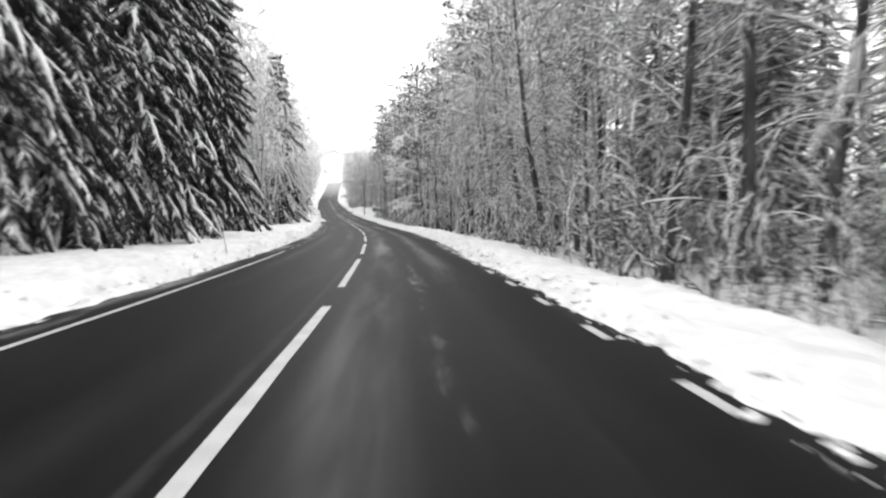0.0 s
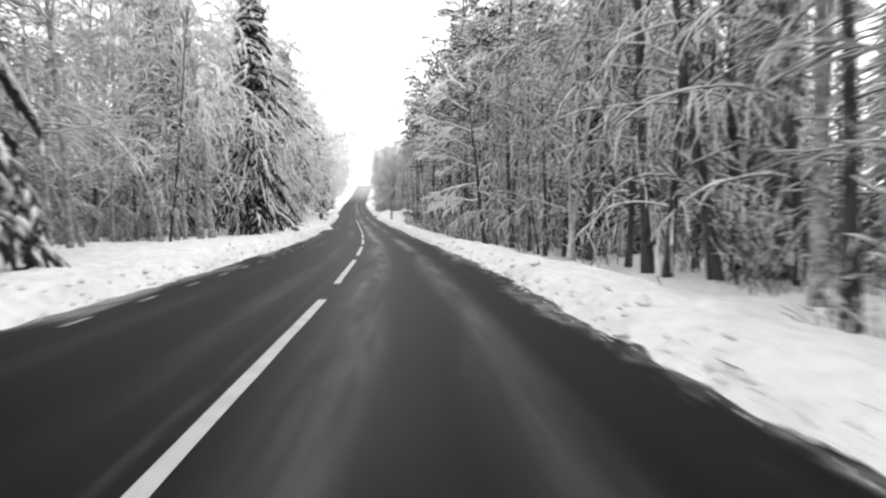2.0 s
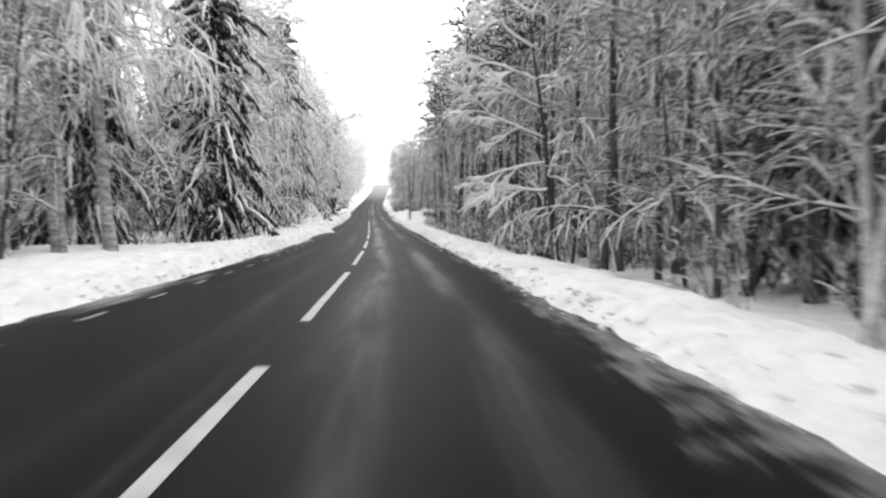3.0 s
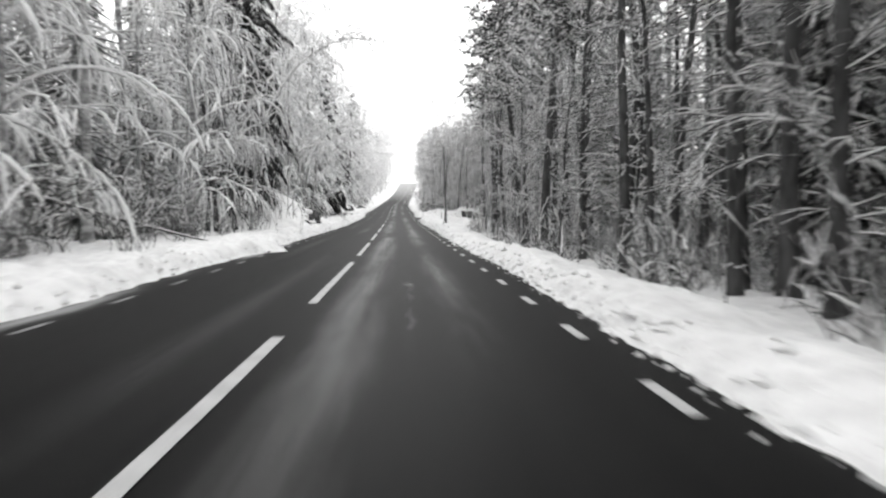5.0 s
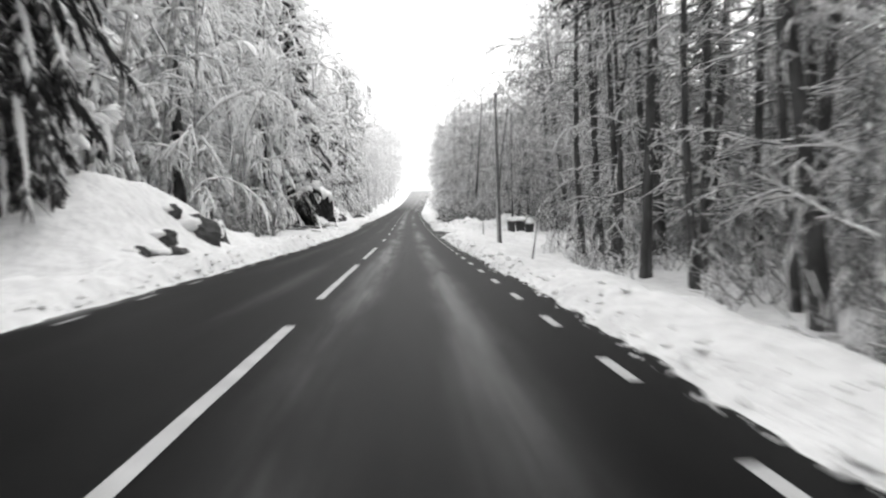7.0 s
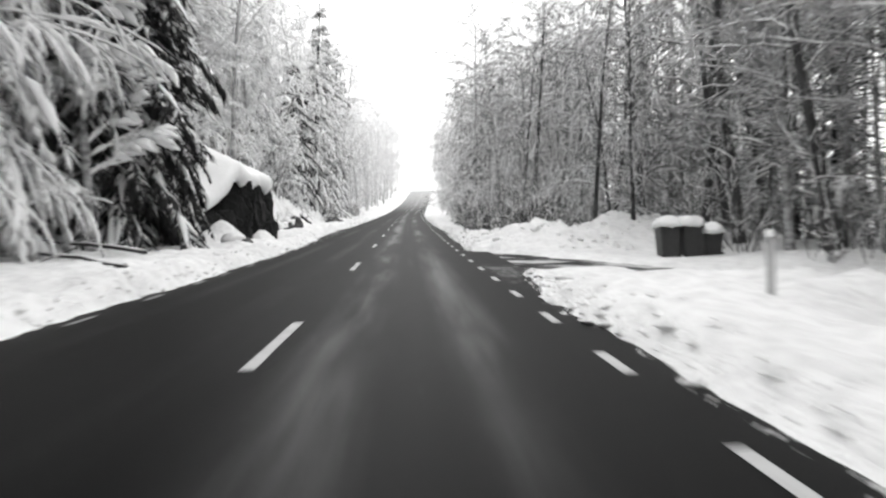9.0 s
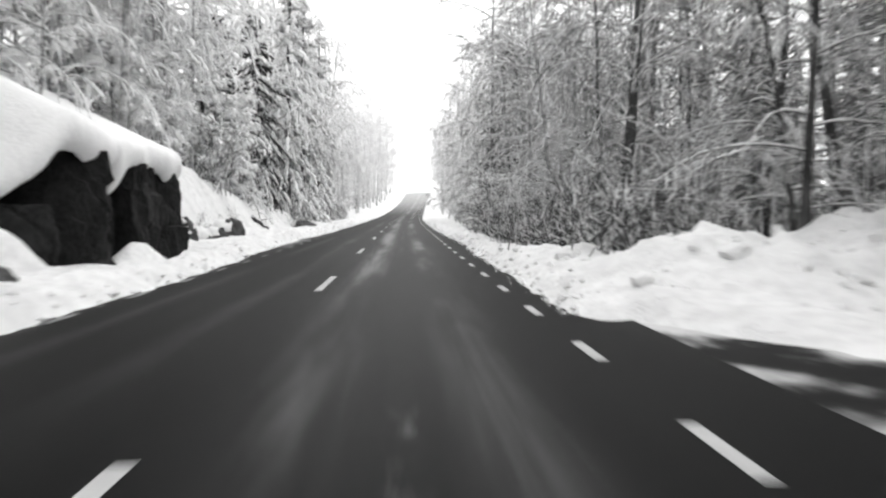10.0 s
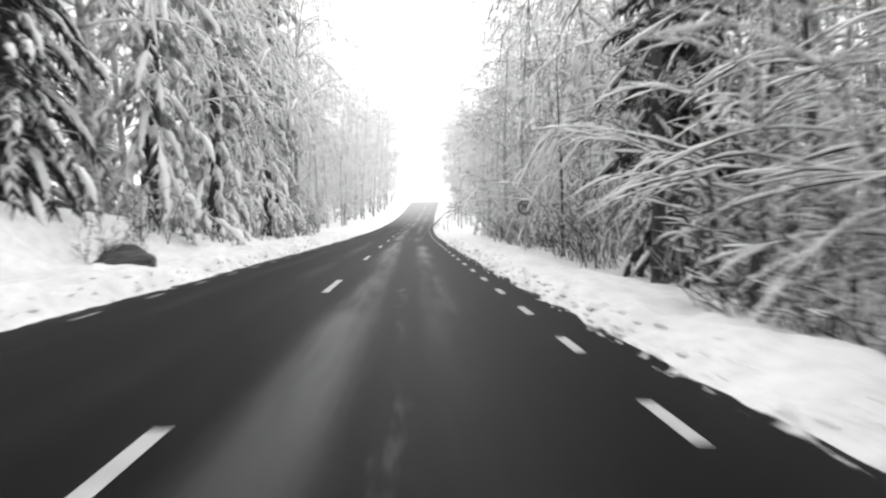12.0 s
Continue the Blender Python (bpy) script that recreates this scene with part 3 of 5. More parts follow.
def weeping(rnd, h, r, limbs, bark, twig, arch=0.0, reach=3.6, fat=1.0, low=0.16, label=""):
    """A birch whose long boughs arch over and hang in snow-coated strands."""
    t, tw, sn = Builder(), Builder(), Builder()
    k = 12
    if arch:
        stem, p = [Vector((0, 0, -0.2))], Vector((0, 0, -0.2))
        for i in range(k):
            a = (i / k) ** 2.2 * arch + 0.08
            p = p + Vector((math.sin(a), rnd.uniform(-0.05, 0.05), math.cos(a))).normalized() * (h / k)
            stem.append(p.copy())
    else:
        stem = grow(rnd, Vector((0, 0, -0.2)), Vector((rnd.uniform(-.08, .08), rnd.uniform(-.08, .08), 1)).normalized(), h + 0.2, k, 0.0, 0.05)
    rad = [r * (1 - 0.88 * i / k) + 0.01 for i in range(k + 1)]
    rad[0] *= 1.3
    t.tube(stem, rad, 7)
    if arch:
        sn.tube(lifted(stem[5:], [x * 0.7 + 0.015 for x in rad[5:]]), [x * 0.7 + 0.03 for x in rad[5:]], 5)
    for i in range(limbs):
        u = min(low + (1 - low) * (i + rnd.random()) / limbs, 0.985)
        p, _d0 = along_pts(stem, u)
        az, el = rnd.uniform(0, 6.28), radians(rnd.uniform(15, 60))
        out = Vector((math.cos(az) * math.cos(el), math.sin(az) * math.cos(el), math.sin(el)))
        ln = min(reach, h * rnd.uniform(0.13, 0.30) * (1.2 - 0.7 * u) + 0.5)
        limb = grow(rnd, p, out, ln, 8, rnd.uniform(0.55, 1.1) / max(1.0, ln) * 1.5, 0.12)
        if limb[-1].z < 0.5:
            continue
        lr = 0.011 + 0.005 * ln
        tw.tube(limb, taper(lr, 0.006, 8), 4)
        drift(rnd, sn, limb, lr, fat * rnd.uniform(0.75, 1.25))
        for j in range(int(3 + ln * 1.7)):
            v = rnd.uniform(0.18, 1.0)
            q, dq = along_pts(limb, v)
            dd = (dq * rnd.uniform(0.2, 0.8) + Vector((rnd.uniform(-.7, .7), rnd.uniform(-.7, .7), rnd.uniform(-0.9, 0.25)))).normalized()
            sl = rnd.uniform(0.35, 1.1) * (0.6 + 0.2 * ln)
            sub = grow(rnd, q, dd, sl, 4, rnd.uniform(0.8, 2.2), 0.14)
            tw.tube(sub, taper(0.011, 0.004, 4), 3)
            if rnd.random() < 0.85:
                sn.tube(lifted(sub, [0.01] * 5), [fat * rnd.uniform(0.6, 1.4) * x for x in (0.014, 0.024, 0.026, 0.022, 0.008)], 4)
            for m in range(3):
                w, dw = along_pts(sub, rnd.uniform(0.1, 1.0))
                dw = (dw + Vector((rnd.uniform(-.8, .8), rnd.uniform(-.8, .8), rnd.uniform(-1.1, 0.2)))).normalized()
                tip = grow(rnd, w, dw, sl * rnd.uniform(0.25, 0.6), 2, rnd.uniform(0.5, 2.0), 0.15)
                tw.tube(tip, [0.012, 0.010, 0.004], 3)
    return assemble("birch_tree", [("trunk", t, bark, ""), ("crown", tw, twig, ""), ("snow_load", sn, M_TREE_SNOW, "white snow coating the hanging branches")], label, "tree", "trees beside the road")


def spruce(rnd, h, rows, per, sprigs, needle, load, low=0.02, width=0.2, label=""):
    """A spruce whose drooping boughs carry long streaks of snow."""
    t, nd, sn = Builder(), Builder(), Builder()
    stem = grow(rnd, Vector((0, 0, -0.2)), Vector((rnd.uniform(-.02, .02), rnd.uniform(-.02, .02), 1)), h + 0.2, 8, 0, 0.012)
    t.tube(stem, [0.016 * h * (1 - 0.95 * i / 8) + 0.01 for i in range(9)], 7)
    for i in range(rows):
        u = low + (0.985 - low) * (i / rows) ** 0.92
        reach = h * width * (1 - u) ** 0.8 * rnd.uniform(0.82, 1.12) + 0.25
        a0 = rnd.uniform(0, 6.28)
        for j in range(per):
            if rnd.random() < 0.08:
                continue
            az = a0 + 2 * math.pi * j / per + rnd.uniform(-0.35, 0.35)
            ln = reach * rnd.uniform(0.65, 1.2)
            p, _d0 = along_pts(stem, min(0.99, u + rnd.uniform(-0.02, 0.02)))
            el = radians(-44 + 68 * u + rnd.uniform(-12, 12))
            out = Vector((math.cos(az) * math.cos(el), math.sin(az) * math.cos(el), math.sin(el)))
            bough = grow(rnd, p, out, ln, 7, 0.7 / max(0.6, ln) + rnd.uniform(0.02, 0.3), 0.10)
            nd.tube(bough, taper(0.035, 0.012, 7), 3)
            thick = (0.045 + 0.017 * ln) * (0.85 if load < 0.89 else 1.35)
            if rnd.random() < load:
                # one or two broken drifts along the bough, lumpy, thin at both ends
                a = rnd.randint(1, 3)
                while a < 6:
                    m = min(7, a + rnd.randint(2, 5))
                    pl = bough[a:m + 1]
                    if len(pl) > 2:
                        q = len(pl) - 1
                        fine = [pl[0].lerp(pl[1], 0.0)]
                        for e in range(q):
                            fine += [pl[e].lerp(pl[e + 1], 0.5), pl[e + 1]]
                        w = [thick * rnd.uniform(0.55, 1.35) * math.sin(math.pi * (0.12 + 0.8 * e / (2 * q))) ** 0.7 for e in range(2 * q + 1)]
                        w[0] *= 0.3
                        w[-1] *= 0.45
                        sn.tube(lifted(fine, [x * 0.6 + 0.04 for x in w]), w, 4, 0.7)
                    a = m + rnd.randint(1, 2)
            for k in range(sprigs):
                uu = rnd.uniform(0.1, 1.0)
                q, dq = along_pts(bough, uu)
                sgn = rnd.choice((-1, 1))
                side = dq.cross(Vector((0, 0, 1)))
                side = side.normalized() if side.length > 0.05 else Vector((1, 0, 0))
                dd = (dq * rnd.uniform(0.3, 0.9) + side * sgn * rnd.uniform(0.1, 0.9) + Vector((0, 0, -rnd.uniform(0.25, 1.3)))).normalized()
                sl = rnd.uniform(0.28, 0.62) * (0.5 + 0.13 * ln) * (1.2 if uu < 0.8 else 0.8) + 0.12
                nd.spindle(q, dd, sl, (0.026 if sprigs > 30 else 0.075) + 0.05 * sl)
                if rnd.random() < load * (0.24 if sprigs > 50 else 0.26 if sprigs > 30 else 0.5):
                    dd2 = (dd + Vector((0, 0, 0.25))).normalized()
                    sn.spindle(q + Vector((0, 0, 0.05)), dd2, sl * 0.8, (0.03 if sprigs > 30 else 0.045) + 0.05 * sl)
    return assemble("spruce_tree", [("trunk", t, M_BARK, ""), ("needles", nd, needle, ""), ("snow_load", sn, M_TREE_SNOW, "white snow streaks on the drooping boughs")], label, "spruce", "trees beside the road")


def pine(rnd, h, r, dead, label=""):
    """A tall straight pine trunk with dead side branches and a high crown."""
    t, br, sn, nd = Builder(), Builder(), Builder(), Builder()
    stem = grow(rnd, Vector((0, 0, -0.2)), Vector((rnd.uniform(-.04, .04), rnd.uniform(-.04, .04), 1)), h + 0.2, 11, 0, 0.03)
    t.tube(stem, [r * (1 - 0.75 * i / 11) * (1.3 if i == 0 else 1) for i in range(12)], 9)
    for i in range(dead):
        p, _d0 = along_pts(stem, rnd.uniform(0.10, 0.72))
        az, el = rnd.uniform(0, 6.28), radians(rnd.uniform(-18, 38))
        out = Vector((math.cos(az) * math.cos(el), math.sin(az) * math.cos(el), math.sin(el)))
        ln = rnd.uniform(0.5, 1.3) if rnd.random() < 0.6 else rnd.uniform(1.3, 2.8)
        limb = grow(rnd, p, out, ln, 5, rnd.uniform(0.0, 0.4), 0.30)
        br.tube(limb, taper(0.020 + 0.006 * ln, 0.008, 5), 4)
        if rnd.random() < 0.7:
            drift(rnd, sn, limb, 0.02, 0.75)
        for j in range(int(3 + 2 * ln)):
            q, dq = along_pts(limb, rnd.uniform(0.3, 1))
            dq = (dq + Vector((rnd.uniform(-1, 1), rnd.uniform(-1, 1), rnd.uniform(-.8, .4)))).normalized()
            tip = grow(rnd, q, dq, ln * rnd.uniform(0.2, 0.45), 2, 0.4, 0.15)
            br.tube(tip, [0.012, 0.01, 0.005], 3)
            if rnd.random() < 0.5:
                sn.tube(lifted(tip, [0.012] * 3), [0.014, 0.020, 0.010], 3)
    for i in range(34):
        p, _d0 = along_pts(stem, rnd.uniform(0.6, 1.0))
        az, el = rnd.uniform(0, 6.28), radians(rnd.uniform(0, 50))
        out = Vector((math.cos(az) * math.cos(el), math.sin(az) * math.cos(el), math.sin(el)))
        limb = grow(rnd, p, out, rnd.uniform(1.0, 2.8), 4, 0.25, 0.12)
        br.tube(limb, taper(0.035, 0.012, 4), 3)
        for k in range(16):
            q, dq = along_pts(limb, rnd.uniform(0.3, 1))
            dq = (dq + Vector((rnd.uniform(-1, 1), rnd.uniform(-1, 1), rnd.uniform(-.8, .9)))).normalized()
            nd.spindle(q, dq, rnd.uniform(0.25, 0.5), 0.10)
            if rnd.random() < 0.3:
                sn.spindle(q + Vector((0, 0, .08)), dq, 0.35, 0.10)
    return assemble("pine_tree", [("trunk", t, M_BARK, ""), ("crown", br, M_TWIG_DARK, ""), ("needles", nd, M_PINE, ""), ("snow_load", sn, M_TREE_SNOW, "white snow on the side branches")], label, "pine", "trees beside the road")


def thicket(rnd, stems, h, label=""):
    """Undergrowth: thin arching stems full of snowy twigs."""
    br, sn = Builder(), Builder()
    for i in range(stems):
        a, rr = rnd.uniform(0, 6.28), rnd.uniform(0, 0.9)
        p = Vector((math.cos(a) * rr, math.sin(a) * rr, -0.15))
        d = Vector((rnd.uniform(-.5, .5), rnd.uniform(-.5, .5), 1)).normalized()
        ln = h * rnd.uniform(0.45, 1.1)
        st = grow(rnd, p, d, ln, 5, rnd.uniform(0, 0.35), 0.24)
        if math.hypot(st[-1].x, st[-1].y) > 0.55 * h:
            continue
        br.tube(st, taper(0.014, 0.006, 5), 3)
        if rnd.random() < 0.3:
            sn.tube(lifted(st[1:], [0.012] * 5), [x * rnd.uniform(0.4, 1.5) for x in taper(0.014, 0.018, 4)], 3)
        for j in range(7):
            q, dq = along_pts(st, rnd.uniform(0.25, 1))
            dq = (dq + Vector((rnd.uniform(-1, 1), rnd.uniform(-1, 1), rnd.uniform(-.6, .5)))).normalized()
            tip = grow(rnd, q, dq, ln * rnd.uniform(0.12, 0.34), 3, rnd.uniform(0.2, 0.9), 0.15)
            br.tube(tip, [0.010, 0.010, 0.008, 0.004], 3)
            if rnd.random() < 0.34:
                sn.tube(lifted(tip, [0.012] * 4), [x * rnd.uniform(.7, 1.4) for x in (0.012, 0.019, 0.018, 0.011)], 3)
    return assemble("bush", [("brushwood", br, M_BRUSH, ""), ("snow_load", sn, M_TREE_SNOW, "clumps of snow caught on the stems")], label, "bush", "bushes along the verge")


R = random.Random(11)
L_BIRCH = "bare slender birch with snow lining every twig"
L_DARK = "bare dark-barked tree with snow-lined branches, in the roadside wood"
L_BENT = "thin birch bent over in an arch by snow"
L_LADEN = "broadleaf tree weighed down by fat clumps of snow"
L_SPR = "tall dark spruce with snow streaks on drooping boughs"
L_SPRS = "spruce heavily loaded with snow, boughs hanging down"
L_PINE = "tall straight dark pine trunk with snowy dead side branches"
L_BUSH = "tangled bare undergrowth full of snow beside the road"
L_HAZED = "distant leafless snowy tree, its colour paled for haze"
L_WEEP = "birch with long hanging branches coated in snow"
L_ARCH = "tall birch arching over towards the road under its snow"
L_SPRD = "tall very dark spruce with only thin streaks of snow"
def reaching(rnd, h, label=""):
    """A tree whose crooked limbs all stretch to one side, forking again and again, white with snow."""
    t, tw, sn = Builder(), Builder(), Builder()
    stem = grow(rnd, Vector((0, 0, -0.2)), Vector((-0.06, 0.02, 1)).normalized(), h, 10, 0.0, 0.05)
    t.tube(stem, taper(0.13, 0.02, 10), 7)

    def fork(p, d, ln, r, depth):
        limb = grow(rnd, p, d, ln, 6, 0.10 if depth < 2 else 0.25, 0.22)
        tw.tube(limb, taper(r, r * 0.55, 6), 4)
        w = [(r * 0.9 + 0.034) * rnd.uniform(0.7, 1.3) for _ in limb]
        w[-1] *= 0.4
        sn.tube(lifted(limb, [x * 0.5 + r * 0.5 for x in w]), w, 5, 0.85)
        if depth == 3:
            return
        for _ in range((4, 5, 4)[depth]):
            q, dq = along_pts(limb, rnd.uniform(0.3, 1.0))
            dd = (dq + Vector((rnd.uniform(-.45, .2), rnd.uniform(-.7, .7), rnd.uniform(-.75, .55)))).normalized()
            fork(q, dd, ln * rnd.uniform(0.38, 0.62), r * 0.62, depth + 1)

    for u, ln, rise in ((0.27, 2.5, 0.05), (0.36, 2.2, -0.25), (0.44, 2.9, 0.22), (0.54, 2.7, 0.3), (0.63, 2.3, 0.35), (0.74, 2.2, 0.4), (0.85, 1.6, 0.6)):
        p, _d0 = along_pts(stem, u)
        fork(p, Vector((-1, rnd.uniform(-.5, .5), rise)).normalized(), ln, 0.036, 0)
    for _ in range(14):
        p, _d0 = along_pts(stem, rnd.uniform(0.3, 0.98))
        fork(p, Vector((rnd.uniform(-.2, 1), rnd.uniform(-1, 1), rnd.uniform(0, .7))).normalized(), rnd.uniform(0.8, 1.6), 0.022, 2)
    return assemble("birch_tree", [("trunk", t, M_BARK, ""), ("crown", tw, M_TWIG, ""), ("snow_load", sn, M_TREE_SNOW, "thick white snow along the forking limbs")], label, "tree", "trees beside the road")


def fanned(rnd, h, stems, label=""):
    """Several thin stems from one root whose long boughs sweep out flat under lines of snow."""
    t, tw, sn = Builder(), Builder(), Builder()
    for i in range(stems):
        a = 6.28 * i / stems + rnd.uniform(-0.5, 0.5)
        d = Vector((math.cos(a) * 0.16, math.sin(a) * 0.16, 1)).normalized()
        stem = grow(rnd, Vector((math.cos(a) * 0.32, math.sin(a) * 0.32, -0.2)), d, h * rnd.uniform(0.75, 1.1), 9, 0.02, 0.10)
        t.tube(stem, taper(0.06, 0.015, 9), 6)
        for j in range(13):
            u = rnd.uniform(0.28, 1.0)
            p, _d0 = along_pts(stem, u)
            az, el = a + rnd.uniform(-1.9, 1.9), radians(rnd.uniform(-8, 40))
            out = Vector((math.cos(az) * math.cos(el), math.sin(az) * math.cos(el), math.sin(el)))
            ln = rnd.uniform(1.1, 2.9)
            limb = grow(rnd, p, out, ln, 8, 0.55 / ln, 0.10)
            tw.tube(limb, taper(0.012 + 0.005 * ln, 0.006, 8), 4)
            drift(rnd, sn, limb, 0.012 + 0.004 * ln, 1.15)
            for k in range(7):
                q, dq = along_pts(limb, rnd.uniform(0.2, 1.0))
                dd = (dq + Vector((rnd.uniform(-.6, .6), rnd.uniform(-.6, .6), rnd.uniform(-.35, .2)))).normalized()
                sub = grow(rnd, q, dd, rnd.uniform(0.4, 1.1), 4, 0.4, 0.12)
                tw.tube(sub, taper(0.010, 0.004, 4), 3)
                if rnd.random() < 0.8:
                    sn.tube(lifted(sub, [0.012] * 5), [rnd.uniform(0.7, 1.3) * x for x in (0.012, 0.022, 0.024, 0.018, 0.008)], 4)
    return assemble("hazel_tree", [("trunk", t, M_BARK, ""), ("crown", tw, M_TWIG_DARK, ""), ("snow_load", sn, M_TREE_SNOW, "white snow lying along the sweeping boughs")], label, "tree", "trees beside the road")


KINDS = {
    "fan_a": lambda: fanned(R, 4.2, 3, "low many-stemmed tree with sweeping snow-lined boughs on the verge"),
    "birch_a": lambda: leafless(R, 15, 0.12, M_BIRCH, M_TWIG, 36, 8, 4, most=3.6, fat=0.85, sag=0.7, label=L_BIRCH),
    "birch_b": lambda: leafless(R, 13, 0.075, M_BIRCH, M_TWIG, 34, 8, 4, lean=0.14, low=0.08, label=L_BIRCH),
    "dark_a": lambda: leafless(R, 16, 0.16, M_BARK, M_TWIG_DARK, 40, 8, 4, low=0.10, spread=1.15, most=4.2, fat=0.95, sag=0.55, label=L_DARK),
    "dark_b": lambda: leafless(R, 12, 0.09, M_BARK, M_TWIG_DARK, 36, 8, 4, lean=0.12, low=0.06, spread=1.25, most=3.8, fat=0.95, sag=0.55, label=L_DARK),
    "thin_a": lambda: leafless(R, 11, 0.055, M_BARK, M_TWIG_DARK, 26, 7, 4, lean=0.16, low=0.05, fat=0.85, sag=0.6, label=L_DARK),
    "thin_b": lambda: leafless(R, 14, 0.07, M_BIRCH, M_TWIG, 26, 7, 4, lean=0.12, low=0.1, fat=0.9, sag=0.6, label=L_BIRCH),
    "pale_a": lambda: leafless(R, 14, 0.105, M_PALE, M_TWIG, 24, 6, 3, low=0.2, most=3.4, label="pale birch with a snow-plastered trunk at the wood's edge"),
    "reach_a": lambda: reaching(R, 12, "tree stretching crooked, thickly snowed limbs towards the road"),
    "bent_a": lambda: leafless(R, 10, 0.06, M_BIRCH, M_TWIG, 30, 6, 3, bend=2.2, low=0.3, label=L_BENT),
    "bent_b": lambda: leafless(R, 8, 0.045, M_BIRCH, M_TWIG, 26, 6, 3, bend=2.7, low=0.25, label=L_BENT),
    "laden_a": lambda: leafless(R, 14, 0.09, M_BIRCH, M_TWIG, 42, 6, 3, low=0.06, spread=1.25, fat=2.1, clump=13, label=L_LADEN),
    "laden_b": lambda: leafless(R, 9, 0.07, M_BIRCH, M_TWIG, 38, 6, 3, bend=1.5, low=0.12, spread=1.3, fat=2.1, clump=13, label=L_LADEN),
    "weep_a": lambda: weeping(R, 15, 0.12, 34, M_BIRCH, M_TWIG, fat=1.25, low=0.27, label=L_WEEP),
    "weep_b": lambda: weeping(R, 12, 0.08, 30, M_BIRCH, M_TWIG, fat=1.35, low=0.1, label=L_WEEP),
    "weep_c": lambda: weeping(R, 13, 0.10, 30, M_BARK, M_TWIG_DARK, fat=0.95, low=0.12, label=L_WEEP),
    "arch_a": lambda: weeping(R, 15.5, 0.10, 34, M_BIRCH, M_TWIG, arch=1.9, reach=2.0, fat=1.1, low=0.4, label=L_ARCH),
    "arch_b": lambda: weeping(R, 13.5, 0.08, 30, M_BIRCH, M_TWIG, arch=2.9, reach=1.6, fat=1.2, low=0.45, label=L_ARCH),
    "spruce_a": lambda: spruce(R, 18, 32, 9, 58, M_NEEDLE, 0.84, width=0.25, label=L_SPR),
    "spruce_b": lambda: spruce(R, 16, 30, 9, 58, M_NEEDLE, 0.84, width=0.27, label=L_SPR),
    "spruce_e": lambda: spruce(R, 17, 32, 9, 60, M_NEEDLE, 0.42, width=0.25, label=L_SPRD),
    "spruce_c": lambda: spruce(R, 15, 26, 8, 40, M_NEEDLE, 0.9, width=0.27, label=L_SPRS),
    "spruce_f": lambda: spruce(R, 15, 30, 9, 58, M_NEEDLE, 0.55, width=0.25, label=L_SPR),
    "spruce_d": lambda: spruce(R, 15, 26, 8, 40, M_PINE, 0.9, width=0.25, label=L_SPRS),
    "snowy_a": lambda: spruce(R, 15, 20, 7, 13, M_NEEDLE_SNOWY, 0.95, label=L_SPRS),
    "snowy_b": lambda: spruce(R, 13, 18, 7, 13, M_NEEDLE_SNOWY, 0.95, width=0.24, label=L_SPRS),
    "pine_a": lambda: pine(R, 18, 0.20, 64, label=L_PINE),
    "pine_b": lambda: pine(R, 17, 0.14, 58, label=L_PINE),
    "bush_a": lambda: thicket(R, 24, 2.6, label=L_BUSH),
    "bush_b": lambda: thicket(R, 18, 1.6, label=L_BUSH),
    "bush_c": lambda: thicket(R, 26, 3.6, label=L_BUSH),
    "hazed_a": lambda: leafless(R, 15, 0.10, M_HAZED_BARK, M_HAZED, 30, 6, 4, snow=0.8, spread=1.2, label=L_HAZED),
    "hazed_b": lambda: leafless(R, 12, 0.08, M_HAZED_BARK, M_HAZED, 30, 6, 4, snow=0.8, spread=1.3, low=0.06, label=L_HAZED),
}
PROTO = {}
TAKEN = []


def plant(kind, s, lat, scale=1.0, turn=None, tilt=0.0):
    if turn is None:
        turn = R.uniform(0, 6.28)
        if kind.startswith("bent") or kind == "laden_b":                        # they arch along the road or away from it
            turn = float(heading(s)) + (R.uniform(-0.7, 1.57) if lat > 0 else R.uniform(1.7, 3.9))
    p = ground(s, lat)
    m = Matrix.Translation(p) @ Matrix.Rotation(turn, 4, "Z") @ Matrix.Rotation(tilt, 4, "Y")
    if kind not in PROTO:
        PROTO[kind] = KINDS[kind]()
        PROTO[kind].matrix_basis = m
        return PROTO[kind]
    return copy_thing(PROTO[kind], m @ Matrix.Diagonal((scale, scale, scale * R.uniform(0.92, 1.08), 1)))


def free(s, lat, gap):
    for a, b, w in TAKEN:
        if (a - s) ** 2 + (b - lat) ** 2 < (max(gap, w) if gap < 1 else gap) ** 2:
            return False
    return True


def put(kind, s, lat, scale=1.0, turn=None, tilt=0.0, gap=0.8):
    TAKEN.append((s, lat, gap))
    return plant(kind, s, lat, scale, turn, tilt)


# trees that stand out, one by one
put("pale_a", 44.7, 10.7, 1.1, turn=0.0, tilt=-0.07); put("dark_b", 45.9, 10.3, 1.1); put("dark_a", 36.5, 8.6, 0.95); put("dark_a", 30.5, 9.4, 1.0); put("dark_a", 60.0, 9.5, 1.05)
put("pale_a", 79.1, 8.0, 1.0, turn=0.0, tilt=0.11, gap=1.6); put("pale_a", 79.3, 8.25, 1.05, turn=2.0, tilt=0.02, gap=1.6);
put("spruce_e", 86.5, 12.2, 0.9); put("pine_a", 76.0, 10.0, 1.0); put("pine_b", 91.4, 8.2, 1.05); put("pine_a", 84.5, 10.4, 1.0); put("reach_a", 97.0, 7.6, 1.0, turn=0.11, gap=1.8)
put("pine_a", 122.9, 10.5, 1.05); put("pine_b", 118.0, 11.4, 1.1); put("pine_a", 116.0, 12.4, 1.0); put("pine_b", 126.5, 9.2, 0.95); put("spruce_e", 121.6, 12.4, 0.7)
